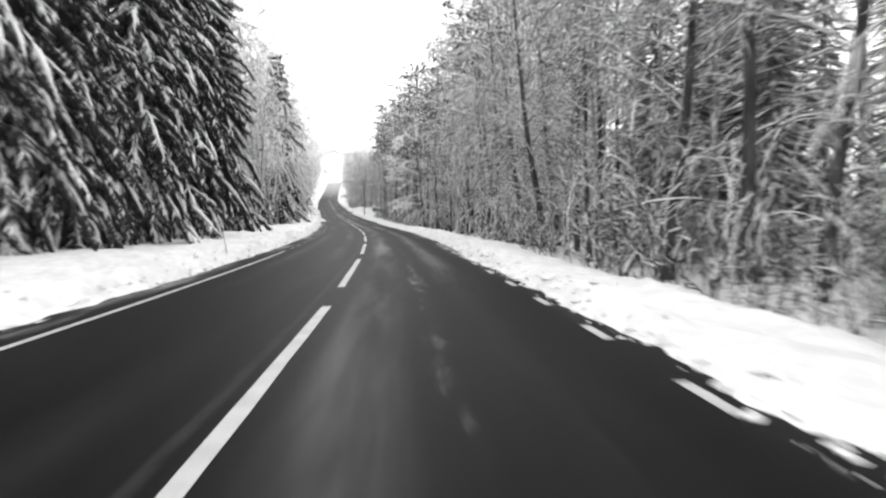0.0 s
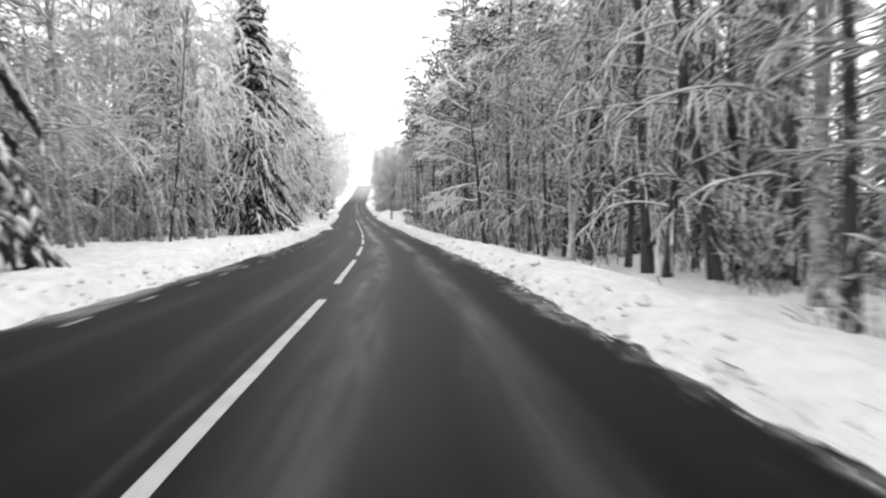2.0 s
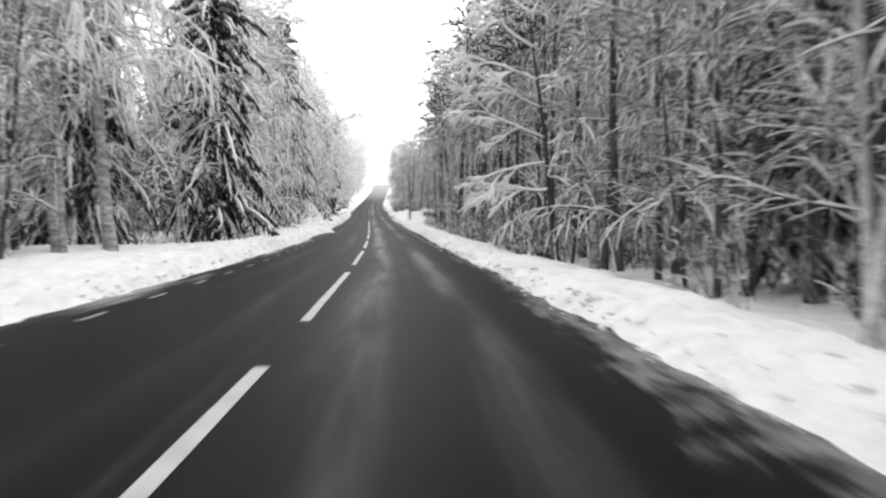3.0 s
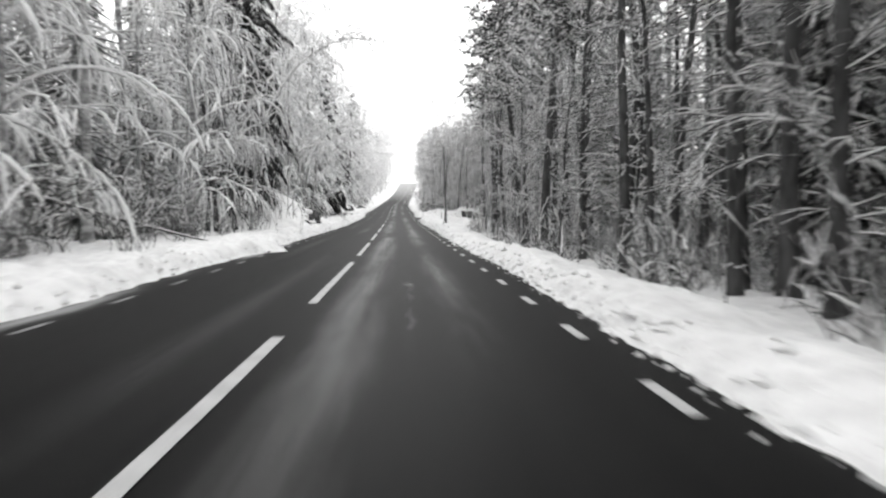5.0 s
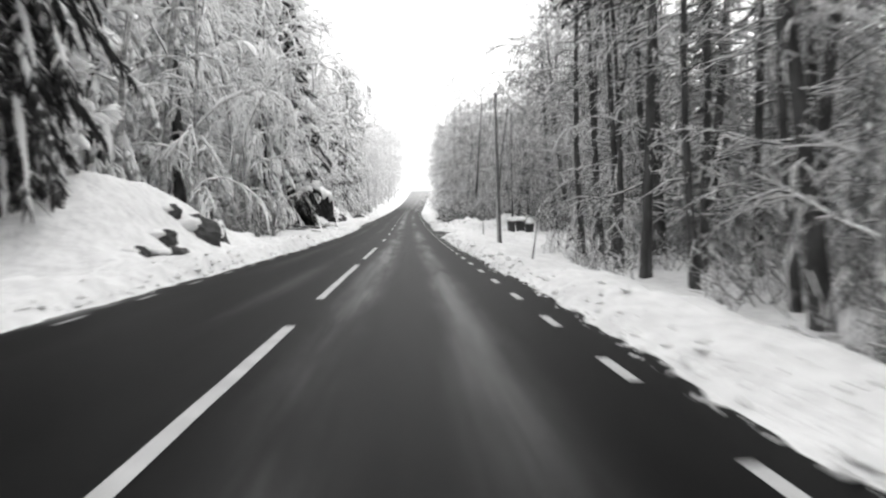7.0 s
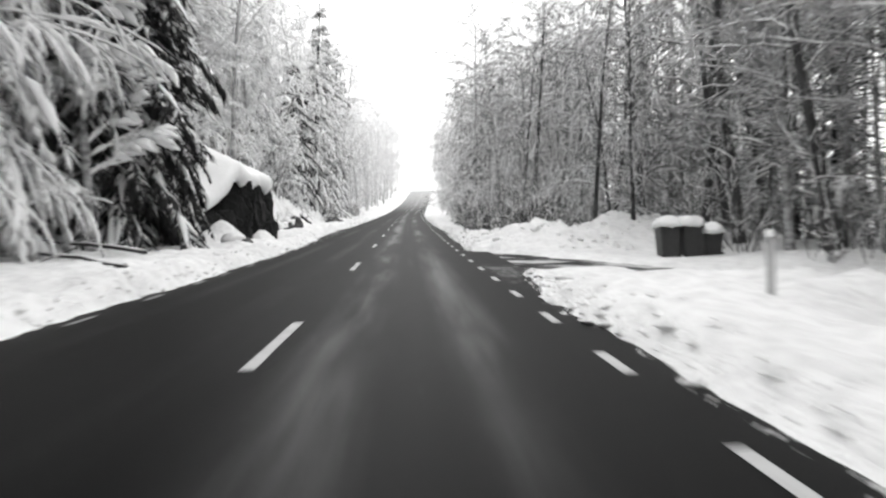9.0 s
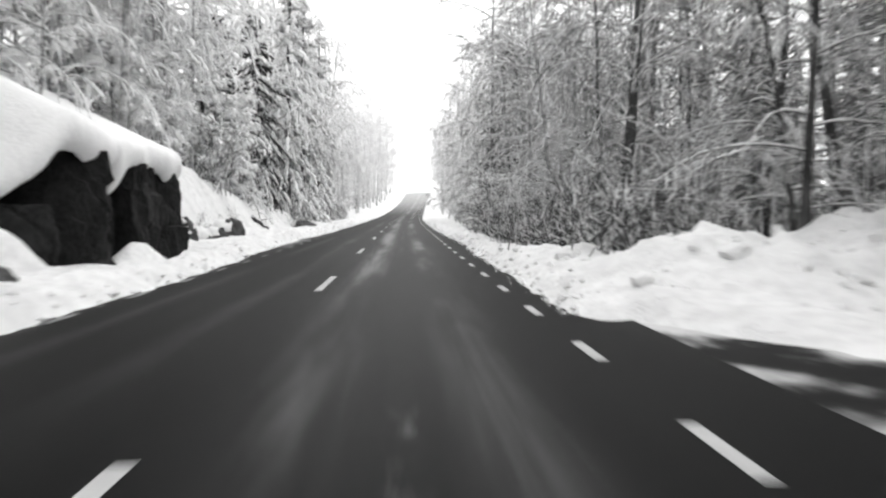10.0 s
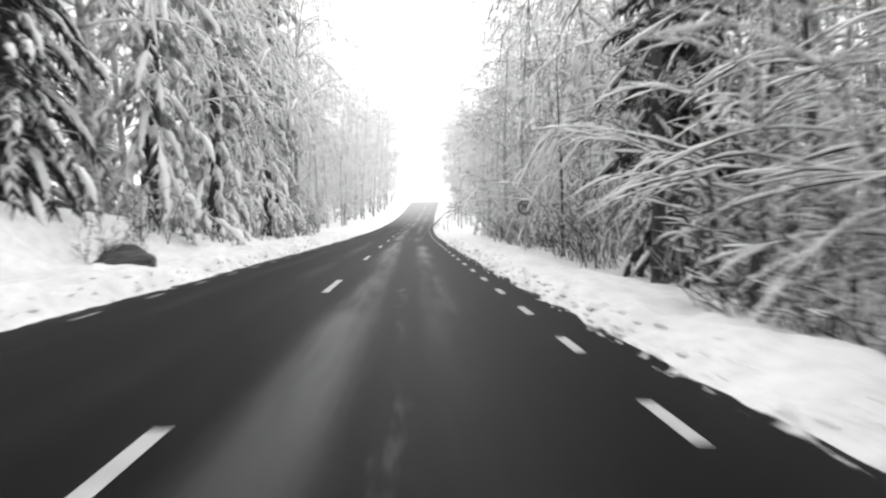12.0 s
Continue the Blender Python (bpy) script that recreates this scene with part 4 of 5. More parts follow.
put("pine_a", 141.0, 10.7, 1.05); put("pine_b", 133.4, 12.4, 1.0, tilt=0.04); put("pine_a", 130.0, 11.2, 1.0); put("pine_b", 136.5, 9.6, 1.0)
put("pine_a", 152.5, 9.6, 1.05); put("pine_b", 158.0, 9.2, 1.0); put("dark_a", 150.0, 11.4, 1.0); put("pine_b", 155.0, 10.4, 0.9); put("pine_a", 157.5, 12.2, 1.1)
put("pine_b", 161.5, 10.8, 1.0); put("pine_b", 175.0, 12.0, 1.0); put("pine_a", 166.0, 13.0, 1.0); put("weep_c", 170.5, 10.4, 1.0); put("pine_b", 165.0, 9.2, 0.85)
put("dark_a", 246.9, 8.4, 1.25); put("spruce_f", 248.4, 9.6, 0.8); put("dark_a", 214.5, 8.2, 0.95); put("birch_b", 220.6, 7.6, 1.0); put("dark_a", 211.0, 13.4, 1.1)
put("fan_a", 238.6, 6.9, 1.0, turn=0.4, gap=1.3); put("fan_a", 234.6, 8.2, 1.15, turn=2.2); put("fan_a", 221.5, 8.3, 1.0, turn=1.0); put("fan_a", 227.0, 8.0, 0.9, turn=4.0); put("arch_b", 250.3, 9.6, 0.95, turn=1.3); put("weep_a", 256.5, 9.8, 0.9); put("bent_b", 262.5, 8.8, 0.7, turn=-2.6); put("weep_a", 228.0, 10.8, 1.0); put("weep_c", 233.5, 8.4, 0.85)
# birches bent over the left lane
put("arch_a", 147.6, -7.4, 1.0, turn=0.13); put("arch_b", 181.2, -8.6, 1.1, turn=-0.3); put("bent_a", 146.0, -10.8, 1.35, turn=-0.5)
for s_, lat_, k_, c_ in ((24, -9.9, "spruce_b", 1.05), (30.5, -10.2, "spruce_a", 1.05), (37, -9.7, "spruce_b", 1.1), (43.5, -10.1, "spruce_e", 1.1), (50, -9.8, "spruce_b", 1.15), (56, -10.0, "spruce_a", 1.15), (62, -9.6, "spruce_e", 1.15), (67.6, -9.5, "spruce_a", 1.15), (40, -15, "spruce_a", 1.1), (53, -15.5, "spruce_a", 1.15), (64, -14.5, "spruce_b", 1.1),
                         (113.5, -9.0, "spruce_a", 1.25), (106, -14, "spruce_a", 1.2), (158.3, -9.3, "spruce_e", 1.35), (152.5, -10.5, "weep_a", 1.15), (161, -14.0, "spruce_b", 1.2), (119.5, -11.5, "weep_a", 1.25),
                         (191, -11.5, "weep_b", 1.7), (199.4, -8.0, "spruce_f", 1.4), (203.4, -7.8, "spruce_f", 0.75), (204.0, -11.0, "snowy_a", 1.3), (233, -11.0, "weep_a", 1.5), (239, -11.0, "snowy_b", 1.6), (236.5, -9.4, "laden_b", 0.9), (232.0, -9.8, "laden_a", 0.85), (229.0, -10.2, "weep_b", 0.95), (241.5, -8.8, "weep_b", 0.8),
                         (248.0, -9.6, "spruce_c", 1.0), (254.8, -7.9, "fan_a", 0.45), (240.2, -7.8, "laden_b", 0.45), (216.5, -10.3, "laden_a", 0.75), (220.0, -10.0, "laden_b", 0.8), (223.4, -9.9, "laden_a", 0.7), (226.6, -9.6, "laden_b", 0.75), (212.5, -10.9, "laden_a", 0.8), (208.5, -10.8, "laden_b", 0.8), (241.0, -10.8, "laden_a", 1.3), (252.0, -8.8, "weep_a", 1.45), (249.5, -12.5, "spruce_d", 1.5),
                         (176.5, -9.2, "weep_b", 1.6), (179.0, -10.8, "snowy_a", 1.5), (184.6, -8.9, "weep_a", 1.4), (188.2, -9.3, "weep_b", 1.6), (192.5, -9.0, "snowy_a", 1.45), (171.5, -11.5, "weep_a", 1.4)):
    put(k_, s_, lat_, c_, gap=2.2)


def fill(s0, s1, l0, l1, count, kinds, gap, c0=0.8, c1=1.15):
    for _ in range(count):
        for _try in range(6):
            s, lat = R.uniform(s0, s1), R.uniform(l0, l1)
            if drive_mask(s, lat) > 0.05 or not free(s, lat, gap) or (238 < s < 260 and 0 < lat < 8.3) or (63 < s < 82 and 0 < lat < 9.2) or (83 < s < 99 and 0 < lat < 8.5):      # the sign stands clear
                continue
            put(R.choice(kinds), s, lat, R.uniform(c0, c1), gap=min(gap, 0.9))
            break


# right-hand wood
fill(20, 58, 7.8, 9.2, 9, ["birch_a", "dark_a", "dark_b", "thin_b"], 1.6, 0.9, 1.05)
fill(58, 112, 7.8, 9.2, 12, ["dark_a", "dark_b", "thin_a", "pine_b"], 1.6, 0.9, 1.05)
fill(20, 112, 8.6, 12.5, 38, ["birch_a", "dark_a", "thin_a", "dark_b", "weep_c"], 1.4, 1.05, 1.45)
fill(100, 177, 8.8, 13, 28, ["pine_b", "pine_a", "pine_b", "pine_b", "dark_a", "thin_a"], 1.4, 1.05, 1.3)
fill(177, 190, 13.5, 16, 6, ["dark_b", "birch_a", "dark_a"], 1.5, 1.0, 1.3)
fill(206, 262, 6.8, 8.6, 24, ["thin_a", "birch_b", "dark_b", "thin_b", "bent_b"], 1.7, 0.75, 0.95)
fill(258, 300, 7.3, 9.0, 14, ["birch_a", "hazed_a", "hazed_b", "bent_b"], 1.7, 0.95, 1.25)
fill(252, 300, 9.0, 13, 18, ["hazed_a", "weep_a", "weep_b", "hazed_b"], 1.6, 1.1, 1.4)
fill(204, 256, 9.0, 13, 26, ["dark_a", "weep_c", "weep_a", "birch_b", "dark_b"], 1.6, 0.85, 1.15)
fill(184, 208, 13.2, 17, 17, ["birch_a", "dark_a", "dark_b", "birch_b"], 1.4, 1.0, 1.3)
fill(142, 168, 8.4, 9.6, 6, ["birch_a", "thin_b", "dark_a"], 2.0, 1.1, 1.3)
fill(20, 112, 6.2, 7.3, 24, ["bush_a", "bush_b"], 1.1)
fill(20, 112, 7.2, 9.0, 30, ["bush_a", "bush_c", "bush_a"], 1.1)
fill(112, 176, 7.0, 9.4, 13, ["bush_b", "bush_b", "bush_a"], 1.2, 0.6, 0.95)
fill(20, 112, 9.0, 13, 30, ["bush_c", "bush_a"], 1.3)
fill(112, 176, 9.4, 13, 8, ["bush_a", "bush_b"], 1.3)
fill(207, 248, 5.9, 7.2, 36, ["bush_a", "bush_b", "bush_a"], 0.9)
fill(207, 248, 7.1, 9.2, 46, ["bush_a", "bush_c", "bush_c"], 0.95)
fill(248, 300, 8.2, 10.5, 26, ["bush_a", "bush_c", "bush_c"], 1.1)
fill(190, 215, 12.6, 15.5, 12, ["bush_a", "bush_c"], 1.2)
for k_, s_, lat_, c_ in (("bush_b", 229.5, 5.9, 1.0), ("bush_b", 231.6, 5.7, 1.1), ("bush_a", 233.2, 6.0, 0.9), ("bush_b", 222.5, 5.8, 1.1), ("bush_a", 225.0, 6.0, 0.9),
                         ("bush_b", 224.2, -7.2, 0.55), ("bush_b", 227.6, -7.0, 0.6), ("bush_b", 247.0, -6.0, 0.8), ("bush_b", 246.3, -6.5, 0.8), ("bush_b", 248.4, -6.6, 0.7), ("bush_b", 232.4, -7.8, 0.5), ("bush_a", 117.0, 6.7, 0.9), ("bush_b", 119.5, 6.5, 1.0), ("bush_b", 147.5, 7.6, 1.0), ("bush_b", 136.0, 7.4, 0.9), ("bush_a", 165.0, 8.0, 0.8), ("bush_b", 163.6, 7.4, 0.9)):
    put(k_, s_, lat_, c_)
# left-hand wood
fill(66, 109, -15, -8.6, 32, ["weep_a", "thin_b", "dark_b", "thin_a", "bent_a", "birch_b"], 1.5, 1.15, 1.5)
fill(117, 150, -13, -8.6, 17, ["weep_c", "bent_a", "weep_a", "birch_a", "weep_b", "birch_a"], 1.6, 1.25, 1.6)
fill(117, 152, -12, -7.0, 16, ["bush_a", "bush_c"], 1.2)
fill(160, 203, -15, -11.0, 14, ["snowy_a", "laden_a", "weep_a"], 1.8, 1.4, 1.8)
fill(176, 199, -12, -8.0, 12, ["bent_a", "weep_b", "laden_a", "birch_a", "weep_a"], 1.5, 1.35, 1.7)
fill(178, 198, -9.0, -6.8, 8, ["bush_a", "bush_c"], 1.2)
fill(206, 236, -12.5, -9.6, 16, ["laden_a", "weep_b", "weep_a", "bush_c"], 1.5, 1.1, 1.45)
fill(206, 236, -16, -12.0, 14, ["snowy_a", "snowy_b", "laden_a"], 1.8, 1.3, 1.6)
fill(219, 250, -11.5, -8.8, 10, ["laden_b", "laden_a", "bush_c", "snowy_b"], 1.5, 1.1, 1.4)
fill(252, 300, -11.5, -8.5, 26, ["snowy_b", "weep_b", "weep_a", "hazed_a", "snowy_a"], 1.6, 1.4, 1.8)
fill(246, 300, -9, -6.6, 14, ["bush_b", "bush_a"], 1.3)
# far rows, colours whitened to imitate the haze of distance
fill(285, 425, 7.2, 12, 44, ["hazed_a", "hazed_b"], 1.8, 1.1, 1.4)
fill(285, 425, -12, -7.2, 44, ["hazed_a", "hazed_b"], 1.8, 1.3, 1.75)


# the depth of the wood behind the first rows: too many to count
def woods(name, spans, mat, seed, label):
    rnd = random.Random(seed)
    forms = []
    for k in range(4):                                   # conifers
        b = Builder()
        h = rnd.uniform(13, 19)
        b.tube([Vector((0, 0, -0.3)), Vector((0.1, 0, h * 0.5)), Vector((0, 0.1, h))], [0.15, 0.10, 0.02], 5)
        for i in range(18):
            u = 0.03 + 0.95 * i / 18
            reach = h * 0.17 * (1 - u) ** 0.8 + 0.3
            for j in range(9):
                a = 6.28 * j / 9 + rnd.uniform(-0.4, 0.4)
                d = Vector((math.cos(a), math.sin(a), -0.55 + 0.4 * u + rnd.uniform(-0.15, 0.15))).normalized()
                for _k in range(2):
                    d2 = (d + Vector((rnd.uniform(-.22, .22), rnd.uniform(-.22, .22), rnd.uniform(-.3, .15)))).normalized()
                    b.spindle(Vector((0, 0, h * (u + rnd.uniform(-.03, .03)))), d2, reach * rnd.uniform(0.6, 1.3), 0.08 * reach + 0.045)
        forms.append(b)
    for k in range(4):                                   # bare trees
        b = Builder()
        h = rnd.uniform(12, 18)
        stem = grow(rnd, Vector((0, 0, -0.3)), Vector((rnd.uniform(-.06, .06), rnd.uniform(-.06, .06), 1)), h, 5, 0, 0.04)
        b.tube(stem, taper(rnd.uniform(0.07, 0.15), 0.02, 5), 5)
        for i in range(34):
            p, _d0 = along_pts(stem, rnd.uniform(0.05, 0.99))
            a = rnd.uniform(0, 6.28)
            d = Vector((math.cos(a), math.sin(a), rnd.uniform(-0.1, 0.9))).normalized()
            limb = grow(rnd, p, d, rnd.uniform(1.0, 3.2), 2, 0.25, 0.1)
            b.tube(limb, [0.03, 0.025, 0.01], 3)
            for j in range(4):
                q, dq = along_pts(limb, rnd.uniform(0.2, 1))
                d2 = (dq + Vector((rnd.uniform(-1, 1), rnd.uniform(-1, 1), rnd.uniform(-.8, .4)))).normalized()
                b.tube([q, q + d2 * rnd.uniform(0.4, 1.0)], [0.022, 0.008], 3)
        forms.append(b)
    for k in range(3):                                   # undergrowth
        b = Builder()
        for i in range(15):
            p = Vector((rnd.uniform(-1.3, 1.3), rnd.uniform(-1.3, 1.3), -0.1))
            st = grow(rnd, p, Vector((rnd.uniform(-.6, .6), rnd.uniform(-.6, .6), 1)).normalized(), rnd.uniform(0.9, 2.6), 2, 0.2, 0.15)
            b.tube(st, [0.02, 0.018, 0.008], 3)
            for j in range(4):
                q, dq = along_pts(st, rnd.uniform(0.3, 1))
                d2 = (dq + Vector((rnd.uniform(-1, 1), rnd.uniform(-1, 1), rnd.uniform(-.7, .4)))).normalized()
                b.tube([q, q + d2 * rnd.uniform(0.3, 0.8)], [0.02, 0.008], 3)
        forms.append(b)
    forms = [(np.array(b.v), b.f) for b in forms]
    vs, fs, base = [], [], 0
    for s0, s1, l0, l1, count, bare in spans:
        for _ in range(count):
            s, lat = rnd.uniform(s0, s1), rnd.uniform(l0, l1)
            if drive_mask(s, lat) > 0.05:
                continue
            v, f = forms[rnd.randint(8, 10) if bare < 0 else rnd.randint(4, 7) if rnd.random() < bare else rnd.randint(0, 3)]
            a, c = rnd.uniform(0, 6.28), rnd.uniform(0.75, 1.2)
            rot = np.array([[math.cos(a), -math.sin(a), 0], [math.sin(a), math.cos(a), 0], [0, 0, 1]])
            vs.append(v @ rot.T * c + ground(s, lat))
            fs += [tuple(i + base for i in face_) for face_ in f]
            base += len(v)
    return tagged(mesh_object(name, np.concatenate(vs), fs, mat), label, "woods", kind="stuff")


woods("deep_woods", ((10, 110, 12, 22, 80, 0.75), (10, 110, 16, 32, 48, 0.3), (96, 192, 13, 22, 110, 0.95), (96, 156, 16, 30, 84, 0.25), (184, 262, 17, 32, 84, 0.6), (184, 262, 14, 20, 60, 1.0), (20, 180, 9, 19, 210, -1), (180, 262, 14, 22, 70, -1), (225, 300, 9, 18, 70, -1), (66, 152, -22, -11, 90, -1),
                     (108, 160, -26, -13, 40, 0.35), (5, 70, -28, -14, 24, 0.1), (64, 155, -30, -15, 60, 0.6), (64, 160, -40, -24, 32, 0.4)), M_WOODS, 21, "dark depth of the snowy mixed wood behind the edge")
woods("deep_woods_pale", ((152, 200, 18, 34, 60, 0.5), (250, 310, 13, 22, 50, 0.9), (250, 310, 18, 36, 26, 0.5), (150, 205, -30, -14, 40, 0.4), (200, 300, -28, -13, 56, 0.3)), M_WOODS_MISTED, 22, "snowy depth of the wood behind the edge, paled for mist")
woods("deep_woods_far", ((296, 440, -30, -10, 66, 0.6), (296, 440, 11, 30, 66, 0.7)), M_HAZED, 23, "distant woods with haze put into their colour")


# ---- rocks, heaps, fallen wood ----
def boulder(name, seed, size, mat, rough=0.22, facets=9, sub=3):
    """A broken stone: a ball cut flat by random planes, then roughened."""
    rnd = random.Random(seed)
    bm = bmesh.new()
    bmesh.ops.create_icosphere(bm, subdivisions=sub, radius=1)
    for _ in range(facets):
        n = Vector((rnd.uniform(-1, 1), rnd.uniform(-1, 1), rnd.uniform(-0.6, 1))).normalized()
        d = rnd.uniform(0.55, 0.85)
        for v in bm.verts:
            k = v.co.dot(n) - d
            if k > 0:
                v.co -= n * k * 0.92
    for v in bm.verts:
        v.co *= 1 + rough * (noise.noise(v.co * 2.2 + Vector((seed, 0, 0))) * 0.6 + noise.noise(v.co * 6 + Vector((0, seed, 0))) * 0.25)
        v.co = Vector((v.co.x * size[0], v.co.y * size[1], v.co.z * size[2]))
    return bm


def snow_cap(seed, size, sub=3):
    bm = bmesh.new()
    bmesh.ops.create_icosphere(bm, subdivisions=sub, radius=1)
    for v in bm.verts:
        v.co *= 1 + 0.22 * noise.noise(v.co * 1.7 + Vector((seed, 3, 0))) + 0.08 * noise.noise(v.co * 5 + Vector((seed, 3, 0)))
        if v.co.z < 0:
            v.co.z *= 0.45
        v.co = Vector((v.co.x * size[0], v.co.y * size[1], v.co.z * size[2]))
    return bm


def place(ob, s, lat, up, turn=0.0, tilt=0.0):
    ob.matrix_basis = Matrix.Translation(spot(s, lat, up)) @ Matrix.Rotation(heading(s) + turn, 4, "Z") @ Matrix.Rotation(tilt, 4, "X")
    return ob


def stone(s, lat, size, seed, cap=True, sink=0.15):
    root = place(new("boulder"), s, lat, float(ground_up(s, lat)) - size[2] * sink)
    tagged(root, "dark boulder half buried in the roadside snow", "boulder", "roadside boulders")
    part("stone", boulder("stone", seed, size, M_STONE, 0.42, 7), M_STONE, root).rotation_euler.z = seed * 1.3
    if cap:
        c = part("snow_cap", snow_cap(seed, (size[0] * 1.05, size[1] * 1.15, size[2] * 0.6)), M_SNOW, root, "rounded cap of white snow", True)
        c.location = (-0.55 * size[0], 0, size[2] * 0.36)


STONES = ((163.3, -6.4, (0.35, 0.4, 0.35), True), (164.0, -5.8, (0.5, 0.85, 0.75), True), (166.0, -5.5, (0.4, 0.4, 0.95), True), (159.6, -5.5, (0.35, 0.4, 0.35), True), (157.5, -5.4, (0.35, 0.4, 0.32), True), (158.2, -4.8, (0.4, 0.55, 0.3), True),
          (178.5, -7.0, (0.4, 0.5, 0.4), True), (203.8, -5.2, (0.5, 0.5, 0.5), True), (221.9, -7.2, (0.4, 0.45, 0.5), True), (223.4, -6.9, (0.5, 0.6, 0.7), True), (225.2, -6.8, (0.45, 0.5, 0.55), True), (226.9, -6.6, (0.6, 0.65, 0.85), True),
          (222.8, -7.5, (0.4, 0.5, 0.4), True), (232.6, -7.6, (0.3, 0.35, 0.28), True), (246.4, -5.8, (1.2, 1.5, 0.8), False))
for i, (s_, lat_, sz, cp) in enumerate(STONES):
    stone(s_, lat_, sz, i + 3, cp)

# the rock face: blasted blocks side by side under one thick blanket of snow
face = place(new("rock_face"), 215.2, -8.0, 0)
tagged(face, "blasted dark rock face with a thick blanket of snow", "rock")


def block(seed, size):
    """A blasted block: a dense cube cut by steep random planes, then chipped and roughened."""
    rnd = random.Random(seed)
    bm = bmesh.new()
    bmesh.ops.create_cube(bm, size=1)
    bmesh.ops.subdivide_edges(bm, edges=bm.edges[:], cuts=27, use_grid_fill=True)
    cuts = []
    for _ in range(14):
        a = rnd.uniform(-1.3, 1.3)
        n = Vector((math.cos(a), math.sin(a), rnd.uniform(-0.12, 0.22))).normalized()
        cuts.append((n, Vector((size[0] * rnd.uniform(0.45, 0.54), size[1] * rnd.uniform(-0.3, 0.3) + size[1] * 0.35 * math.sin(a), size[2] * rnd.uniform(-0.3, 0.45)))))
    for v in bm.verts:
        p = Vector((v.co.x * size[0], v.co.y * size[1], v.co.z * size[2]))
        for n, o in cuts:
            k = (p - o).dot(n)
            if k > 0:
                p -= n * k * 0.9
        q = p + Vector((seed * 7.1, 0, 0))
        chip = noise.cell(Vector((q.x * 1.3, q.y * 1.8, q.z * 0.9))) * 0.16 + noise.noise(q * 1.1) * 0.10 + noise.noise(q * 4.5) * 0.06
        crack = max(0.0, 0.05 - abs(noise.noise(Vector((q.y * 0.9, q.z * 0.3, seed))))) * 2.6
        v.co = p + Vector((chip - crack, chip * 0.5, chip * 0.3))
    return bm


for i, (ds_, w_, dx, top) in enumerate(((-6.0, 1.9, 0.25, 1.35), (-3.1, 3.6, 0.42, 3.0), (-0.6, 2.2, -0.5, 3.0), (1.6, 3.0, 0.36, 3.15), (4.4, 3.5, 0.42, 3.2))):
    b_ob = part("rock_block", block(i + 2, (2.4, w_, top + 0.9)), M_ROCK, face)
    b_ob.location = (dx, ds_, (top - 0.9) / 2)
    b_ob.rotation_euler = (0, 0, (0.1, -0.08, 0.1, 0.05, -0.03)[i])

cap_v, cap_c, cap_r = [], 34, 90
for i in range(cap_r):
    for j in range(cap_c):
        y = -7.0 + 13.2 * i / (cap_r - 1)
        w = j / (cap_c - 1)
        # the section: under the overhanging lip, round its nose, then back up the slope
        lip = 1.20 + 0.36 * (vnoise(y * 0.7, 2.2) - 0.5) + 0.10 * (vnoise(y * 2.7, 5.1) - 0.5)
        hgt = 2.92 + 0.03 * (y + 4.0) + 0.10 * (vnoise(y * 0.7, 8.0) - 0.5)
        thick_ = 0.72 + 0.3 * (vnoise(y * 0.5, 31.0) - 0.3)
        if w < 0.3:
            a = w / 0.3 * math.pi
            x, z = lip - 0.28 + 0.28 * math.sin(a), hgt + thick_ / 2 - thick_ / 2 * math.cos(a)
            z -= (1 - w / 0.3) * (0.8 * max(0, vnoise(y * 0.9, 44.0) - 0.55) + 0.95 * math.exp(-((y + 0.9) / 0.45) ** 2))
            x -= 0.35 * math.exp(-((y + 0.9) / 0.5) ** 2) * (1 - w / 0.3)
        else:
            k = (w - 0.3) / 0.7
            x, z = lip - 0.28 - k * 6.0, hgt + thick_ + k * 3.0 + 0.3 * (vnoise(y * 0.5, k * 6) - 0.5) * k
        end = step(4.7, 6.2, y)
        start = 1 - step(-7.0, -4.6, y)
        cap_v.append((x - 0.9 * start - 0.9 * end, y, z - 1.5 * start - end * (0.5 + 0.5 * k if w >= 0.3 else 0.5)))
cap = mesh_object("snow_blanket", cap_v, grid_faces(cap_r, cap_c), M_SNOW_BRIGHT, True, face)
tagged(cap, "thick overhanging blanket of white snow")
cap.modifiers.new("thickness", "SOLIDIFY").thickness = 0.12

# lumps of snow thrown up by the plough along both edges
cv, cf = [], []
for i in range(5200):
    s = R.uniform(16, 270)
    side = R.random() < 0.6
    e = float(edge_right(s)) if side else float(edge_left(s))
    u = abs(R.gauss(0.0, 0.34)) - 0.02
    lat = (e + u) if side else -(e + u)
    if drive_mask(s, lat) > 0.05:
        continue
    r_ = (R.uniform(0.02, 0.075) if i % 14 else R.uniform(0.07, 0.13)) * (0.4 if u < 0.1 else 1.0)
    p = spot(s, lat, max(float(ground_up(s, lat)), -0.05) + r_ * 0.2)
    b0 = len(cv)
    for dx, dy, dz in ((1, 0, 0), (0.2, 1, 0.1), (-1, 0.1, 0), (0, -1, 0), (0.1, 0.1, 0.8), (0, 0, -0.6)):
        cv.append((p[0] + r_ * (dx + R.uniform(-.35, .35)), p[1] + r_ * 1.2 * (dy + R.uniform(-.35, .35)), p[2] + r_ * (dz + R.uniform(-.3, .3))))
    for a, b, c in ((0, 1, 4), (1, 2, 4), (2, 3, 4), (3, 0, 4), (1, 0, 5), (2, 1, 5), (3, 2, 5), (0, 3, 5)):
        cf.append((b0 + a, b0 + b, b0 + c))
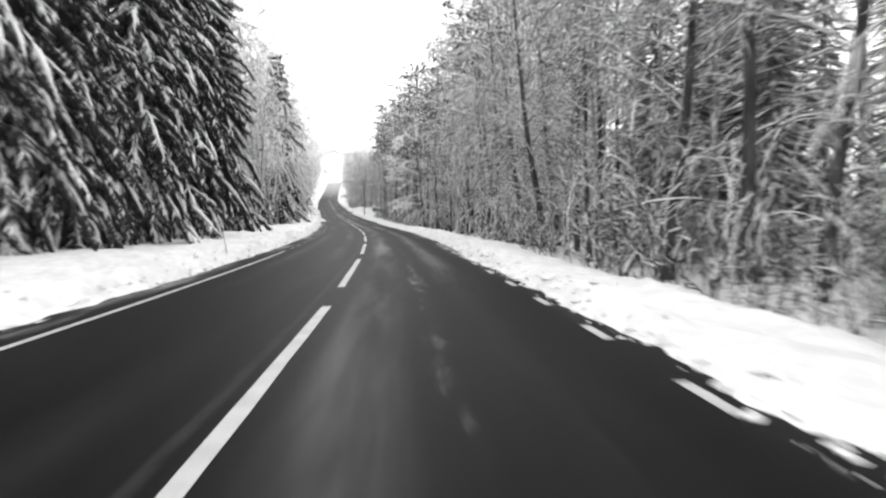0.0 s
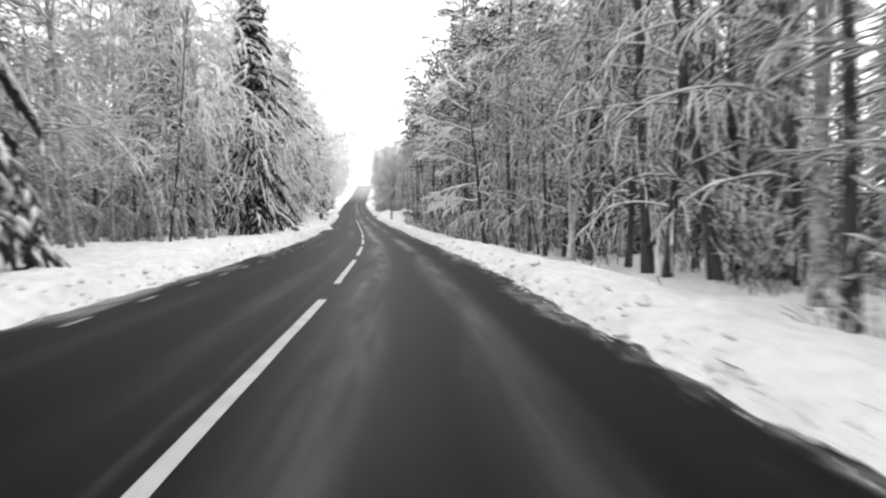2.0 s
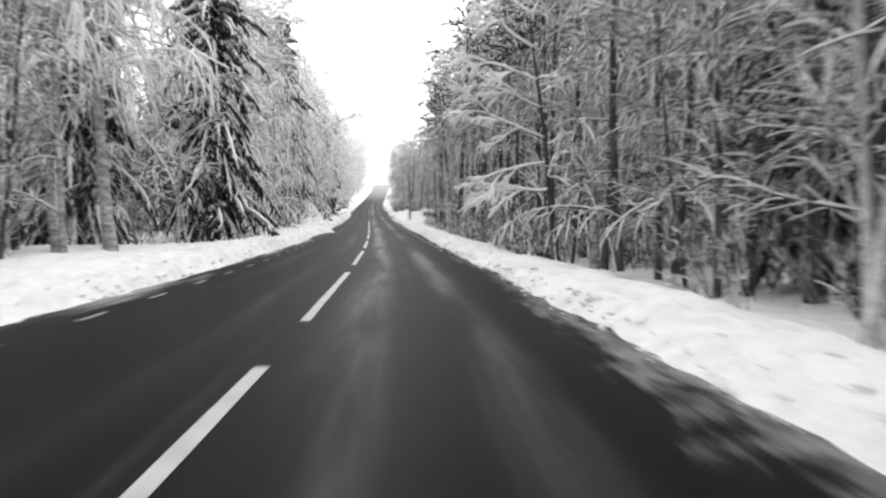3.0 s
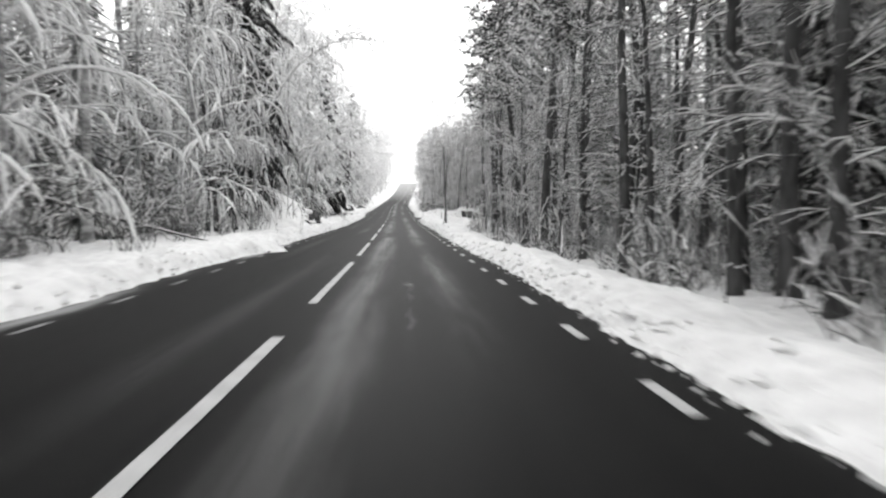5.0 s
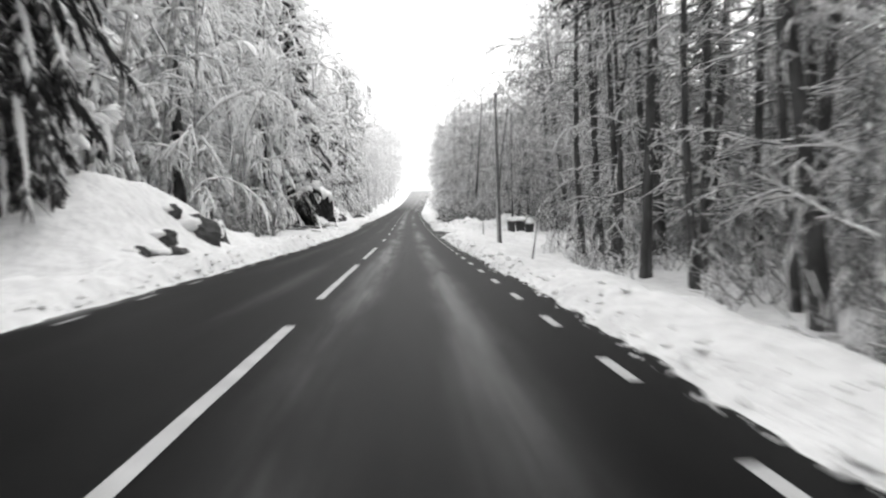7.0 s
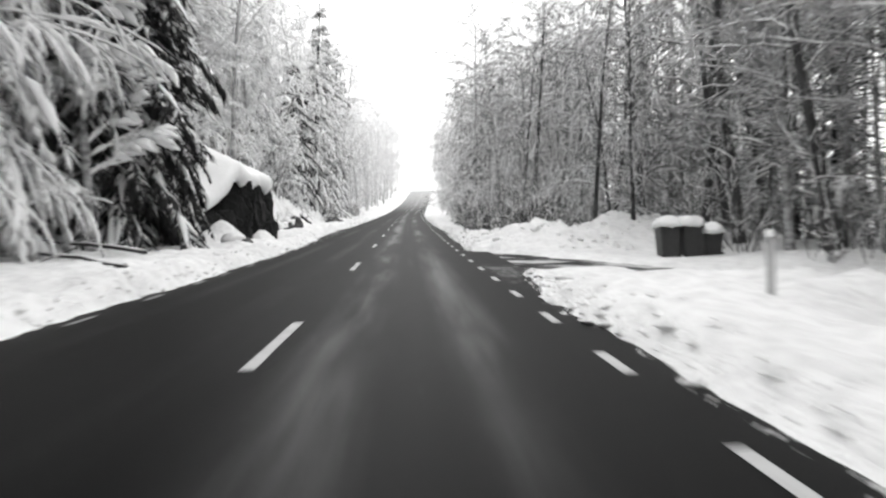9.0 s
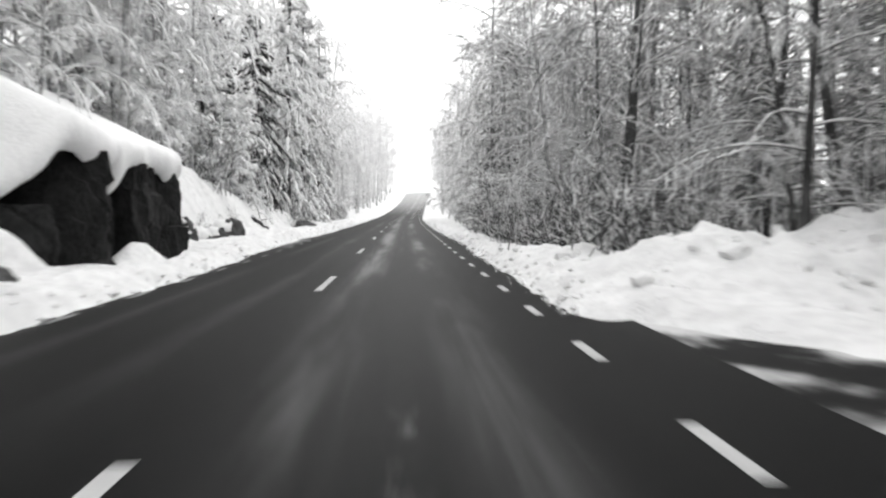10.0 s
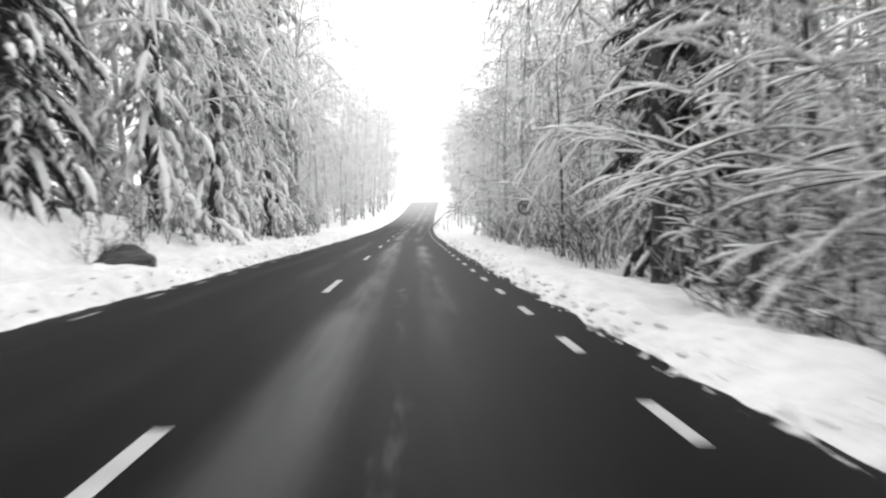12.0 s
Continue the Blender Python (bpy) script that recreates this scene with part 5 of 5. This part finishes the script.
for i in range(150):
    s, lat = R.uniform(200.5, 208), R.uniform(4.6, 13)
    if drive_mask(s, lat) > 0.1:
        continue
    r_ = R.uniform(0.05, 0.12) if i % 5 else R.uniform(0.12, 0.30)
    bm = boulder("chunk", i, (r_, r_ * R.uniform(0.7, 1.2), r_ * R.uniform(0.6, 0.9)), M_CLOD, 0.3, 7, 2)
    p, b0 = spot(s, lat, float(ground_up(s, lat)) + r_ * 0.02), len(cv)
    bm.verts.ensure_lookup_table()
    cv += [(p[0] + v.co.x, p[1] + v.co.y, p[2] + v.co.z) for v in bm.verts]
    cf += [tuple(b0 + v.index for v in f.verts) for f in bm.faces]
    bm.free()
tagged(mesh_object("snow_clods", cv, cf, M_CLOD, False), "loose clods of dirty ploughed snow along the road", "snow clods", kind="stuff")


def fallen(name, a, b, r, limbs, seed, label, top_down=False):
    """A dead stem lying or leaning between two points (s, lat, up); top_down puts its forked thin end at the first."""
    rnd = random.Random(seed)
    p, q = Vector(spot(*a)), Vector(spot(*b))
    root = new(name)
    root.matrix_basis = Matrix.Translation(p)
    tagged(root, label, "dead wood", "fallen wood")
    t, sn = Builder(), Builder()
    pts = [(q - p) * (i / 6) + Vector((rnd.uniform(-.06, .06), rnd.uniform(-.06, .06), rnd.uniform(-.05, .05))) for i in range(7)]
    girth = taper(r * 0.25, r, 6) if top_down else taper(r, r * 0.4, 6)
    t.tube(pts, girth, 7)
    sn.tube(lifted(pts, [x * 0.85 for x in girth]), [x * rnd.uniform(0.6, 1.0) for x in girth], 5, 0.7)
    for i in range(limbs):
        w, dw = along_pts(pts, rnd.uniform(0.2, 0.6) if top_down else rnd.uniform(0.3, 1))
        if top_down:
            dw = (Vector((rnd.uniform(-.45, .45), rnd.uniform(-.45, .45), rnd.uniform(-.12, .2))) - dw).normalized()
        else:
            dw = (dw + Vector((rnd.uniform(-1, 1), rnd.uniform(-1, 1), rnd.uniform(-.3, .9)))).normalized()
        lp = grow(rnd, w, dw, rnd.uniform(0.5, 1.6), 4, 0.25, 0.12)
        t.tube(lp, taper(r * 0.35, 0.006, 4), 4)
        sn.tube(lifted(lp, taper(r * 0.35, 0.01, 4)), taper(r * 0.35, 0.012, 4), 3)
    for pname, b_, mat in (("stem", t, M_BARK), ("snow_load", sn, M_TREE_SNOW)):
        ob = new(pname, b_.mesh(pname, mat))
        ob.parent = root


def gz(s, lat, d=0.0):
    return (s, lat, float(ground_up(s, lat)) + d)


fallen("leaning_log", gz(131.2, -5.7, 0.03), (127.0, -12.5, 2.6), 0.11, 9, 3, "snow-topped dead trunk leaning from the wood onto the verge", True)
fallen("fallen_branch", gz(190.5, -4.7, 0.05), gz(194.5, -9.5, 0.3), 0.06, 6, 4, "fallen snowy branch lying on the snowy verge")
fallen("fallen_branch", gz(193.0, -5.2, 0.05), gz(197.0, -11.0, 0.3), 0.06, 7, 5, "fallen snowy branch lying on the snowy verge")
fallen("fallen_log", gz(236.3, -7.5, 0.1), gz(237.4, -6.7, 0.06), 0.15, 2, 12, "short dark log lying in the snow on the slope")
fallen("fallen_log", gz(35.5, 7.0, 0.1), (38.2, 9.0, 1.0), 0.10, 9, 6, "broken pale trunk lying at the wood's edge")
fallen("fallen_branch", gz(146.0, 8.2, 0.2), (152.0, 10.5, 1.3), 0.07, 9, 8, "long arching snow-covered branch hanging at the wood's edge")
fallen("fallen_branch", gz(134.0, 8.0, 0.2), (140.5, 9.6, 1.2), 0.06, 9, 9, "long arching snow-covered branch hanging at the wood's edge")


# ---- roadside furniture ----
def rod(r, h, n=12, top=None, z=0.0):
    bm = bmesh.new()
    bmesh.ops.create_cone(bm, cap_ends=True, segments=n, radius1=r, radius2=top or r, depth=h, matrix=Matrix.Translation((0, 0, z + h / 2)))
    return bm


def utility_pole(s, lat, up):
    root = place(new("utility_pole"), s, lat, up, tilt=0.0)
    root.rotation_euler.y = -0.02
    tagged(root, "slender dark wooden utility pole standing in the verge snow", "pole")
    part("shaft", rod(0.075, 7.3, 14, 0.055), M_POLE, root, smooth=True)
    o = part("cable_guard", rod(0.05, 2.2, 10), M_GALV, root, "pale metal cable guard", True)
    o.location = (-0.10, -0.02, 0)
    part("cap", rod(0.085, 0.07, 14, 0.03, 7.3), M_GALV, root)
    o = part("insulator", rod(0.03, 0.14, 8, 0.02), M_BIN, root)
    o.location = (0.08, 0, 7.1)
    return root


utility_pole(173.6, 5.85, float(ground_up(173.6, 5.85)) - 0.1)


def cable(name, a, b, sag, r):
    c = bpy.data.curves.new(name, "CURVE")
    c.dimensions, c.bevel_depth = "3D", r
    sp = c.splines.new("POLY")
    sp.points.add(24)
    p, q = Vector(spot(*a)), Vector(spot(*b))
    for i in range(25):
        w = p.lerp(q, i / 24) - Vector((0, 0, sag * 4 * (i / 24) * (1 - i / 24)))
        sp.points[i].co = (*w, 1)
    c.materials.append(M_POLE)
    return tagged(new(name, c), "thin overhead cable strung from the roadside pole", "cable", "overhead cables")


cable("overhead_cable", (173.6, 5.95, 6.85), (222.0, -12.0, 10.5), 0.5, 0.012)
cable("overhead_cable", (173.6, 5.95, 6.85), (178.0, 30.0, 7.6), 0.4, 0.012)


def stake(s, lat, h, lean_x, lean_y, r=0.022):
    root = place(new("snow_stake"), s, lat, float(ground_up(s, lat)) - 0.15)
    root.rotation_euler.x, root.rotation_euler.y = lean_y, lean_x
    tagged(root, "thin wooden snow stake stuck in the snowbank", "stake", "snow stakes")
    part("rod", rod(r, h, 8, r * 0.8), M_STAKE, root, smooth=True)
    part("band", rod(r * 1.25, 0.08, 8, z=h - 0.25), M_GALV, root, "pale reflective band")
    part("snow_tip", snow_cap(int(s), (r * 1.6, r * 1.6, r * 2.2), 1), M_TREE_SNOW, root).location = (0, 0, h)


stake(156.5, 4.5, 1.3, 0.16, 0.0); stake(211.5, 4.3, 1.3, 0.18, 0, 0.014); stake(214.0, 4.4, 1.0, 0.2, 0, 0.012); stake(41.0, -4.3, 1.1, -0.15, 0, 0.012)


def marker_post(s, lat):
    root = place(new("marker_post"), s, lat, float(ground_up(s, lat)) - 0.2)
    tagged(root, "pale grey marker post standing in the snowbank", "post")
    bm = rod(0.05, 0.95, 10, 0.05)
    part("shaft", bm, M_GALV, root, smooth=True)
    part("snow_cap", snow_cap(4, (0.07, 0.07, 0.08), 2), M_TREE_SNOW, root, "small cap of snow", True).location = (0, 0, 0.95)


marker_post(183.2, 6.0)


def waste_bin(s, lat, turn, w=0.62, h=1.05):
    """A wheeled bin: tapered body, rim, lid, handle bar, two wheels, and its snow."""
    root = place(new("waste_bin"), s, lat, -0.30, turn=turn)
    tagged(root, "dark wheeled waste bin under a thick snow cap", "waste bin", "bins by the side road")
    bm = bmesh.new()
    bmesh.ops.create_cube(bm, size=1)
    for v in bm.verts:
        k = 1.0 if v.co.z > 0 else 0.8
        v.co = Vector((v.co.x * w * k, v.co.y * 0.7 * k, (v.co.z + 0.5) * (h - 0.08) + 0.06))
    bmesh.ops.bevel(bm, geom=bm.edges[:], offset=0.03, segments=2, affect="EDGES")
    part("body", bm, M_BIN, root)
    bm = bmesh.new()
    bmesh.ops.create_cube(bm, size=1, matrix=Matrix.Translation((0, 0, h)) @ Matrix.Diagonal((w + 0.06, 0.78, 0.07, 1)))
    bmesh.ops.bevel(bm, geom=bm.edges[:], offset=0.025, segments=2, affect="EDGES")
    part("lid", bm, M_BIN, root)
    bar = rod(0.016, w * 0.8, 8)
    o = part("handle", bar, M_BIN, root)
    o.matrix_basis = Matrix.Translation((-w * 0.4, -0.42, h - 0.05)) @ Matrix.Rotation(radians(90), 4, "Y")
    for sx in (-1, 1):
        o = part("wheel", rod(0.11, 0.05, 16), M_BLACK, root)
        o.matrix_basis = Matrix.Translation((sx * w * 0.42 - 0.025, -0.3, 0.11)) @ Matrix.Rotation(radians(90), 4, "Y")
    part("snow_cap", snow_cap(int(s * 3 + lat), (w * 0.72, 0.52, 0.30)), M_SNOW_BRIGHT, root, "thick rounded cap of snow", True).location = (0, 0, h + 0.08)


for i, (s_, lat_) in enumerate(((197.3, 9.7), (197.25, 10.4), (197.5, 11.15))):
    waste_bin(s_, lat_, 0.06 * i, h=1.05 - 0.25 * (i == 2))


def speed_sign(s, lat, up):
    root = place(new("speed_sign"), s, lat, up)
    tagged(root, "round speed limit sign reading 70 with snow on top", "road sign")
    part("post", rod(0.03, 2.35, 12), M_GALV, root, smooth=True)

    def disc(r, y, mat, name, thick=0.012):
        bm = bmesh.new()
        bmesh.ops.create_cone(bm, cap_ends=True, segments=48, radius1=r, radius2=r, depth=thick)
        o = part(name, bm, mat, root)
        o.matrix_basis = Matrix.Translation((0, y, 2.05)) @ Matrix.Rotation(radians(90), 4, "X")
        return o

    disc(0.325, -0.045, M_RING, "sign_plate")
    disc(0.235, -0.055, M_SIGN, "sign_face", 0.008)
    txt = bpy.data.curves.new("numerals", "FONT")
    txt.body, txt.size, txt.align_x, txt.align_y, txt.extrude = "70", 0.36, "CENTER", "CENTER", 0.003
    txt.offset = 0.012
    txt.materials.append(M_BLACK)
    o = new("numerals", txt)
    o.parent = root
    o.matrix_basis = Matrix.Translation((0, -0.064, 2.05)) @ Matrix.Rotation(radians(90), 4, "X")
    part("snow_cap", snow_cap(9, (0.2, 0.07, 0.09), 2), M_TREE_SNOW, root, "small cap of snow", True).location = (0, -0.03, 2.38)
    for z in (1.9, 2.2):
        bm = bmesh.new()
        bmesh.ops.create_cube(bm, size=1, matrix=Matrix.Translation((0, -0.02, z)) @ Matrix.Diagonal((0.1, 0.05, 0.03, 1)))
        part("clamp", bm, M_GALV, root)


speed_sign(258.9, 6.58, -0.2)
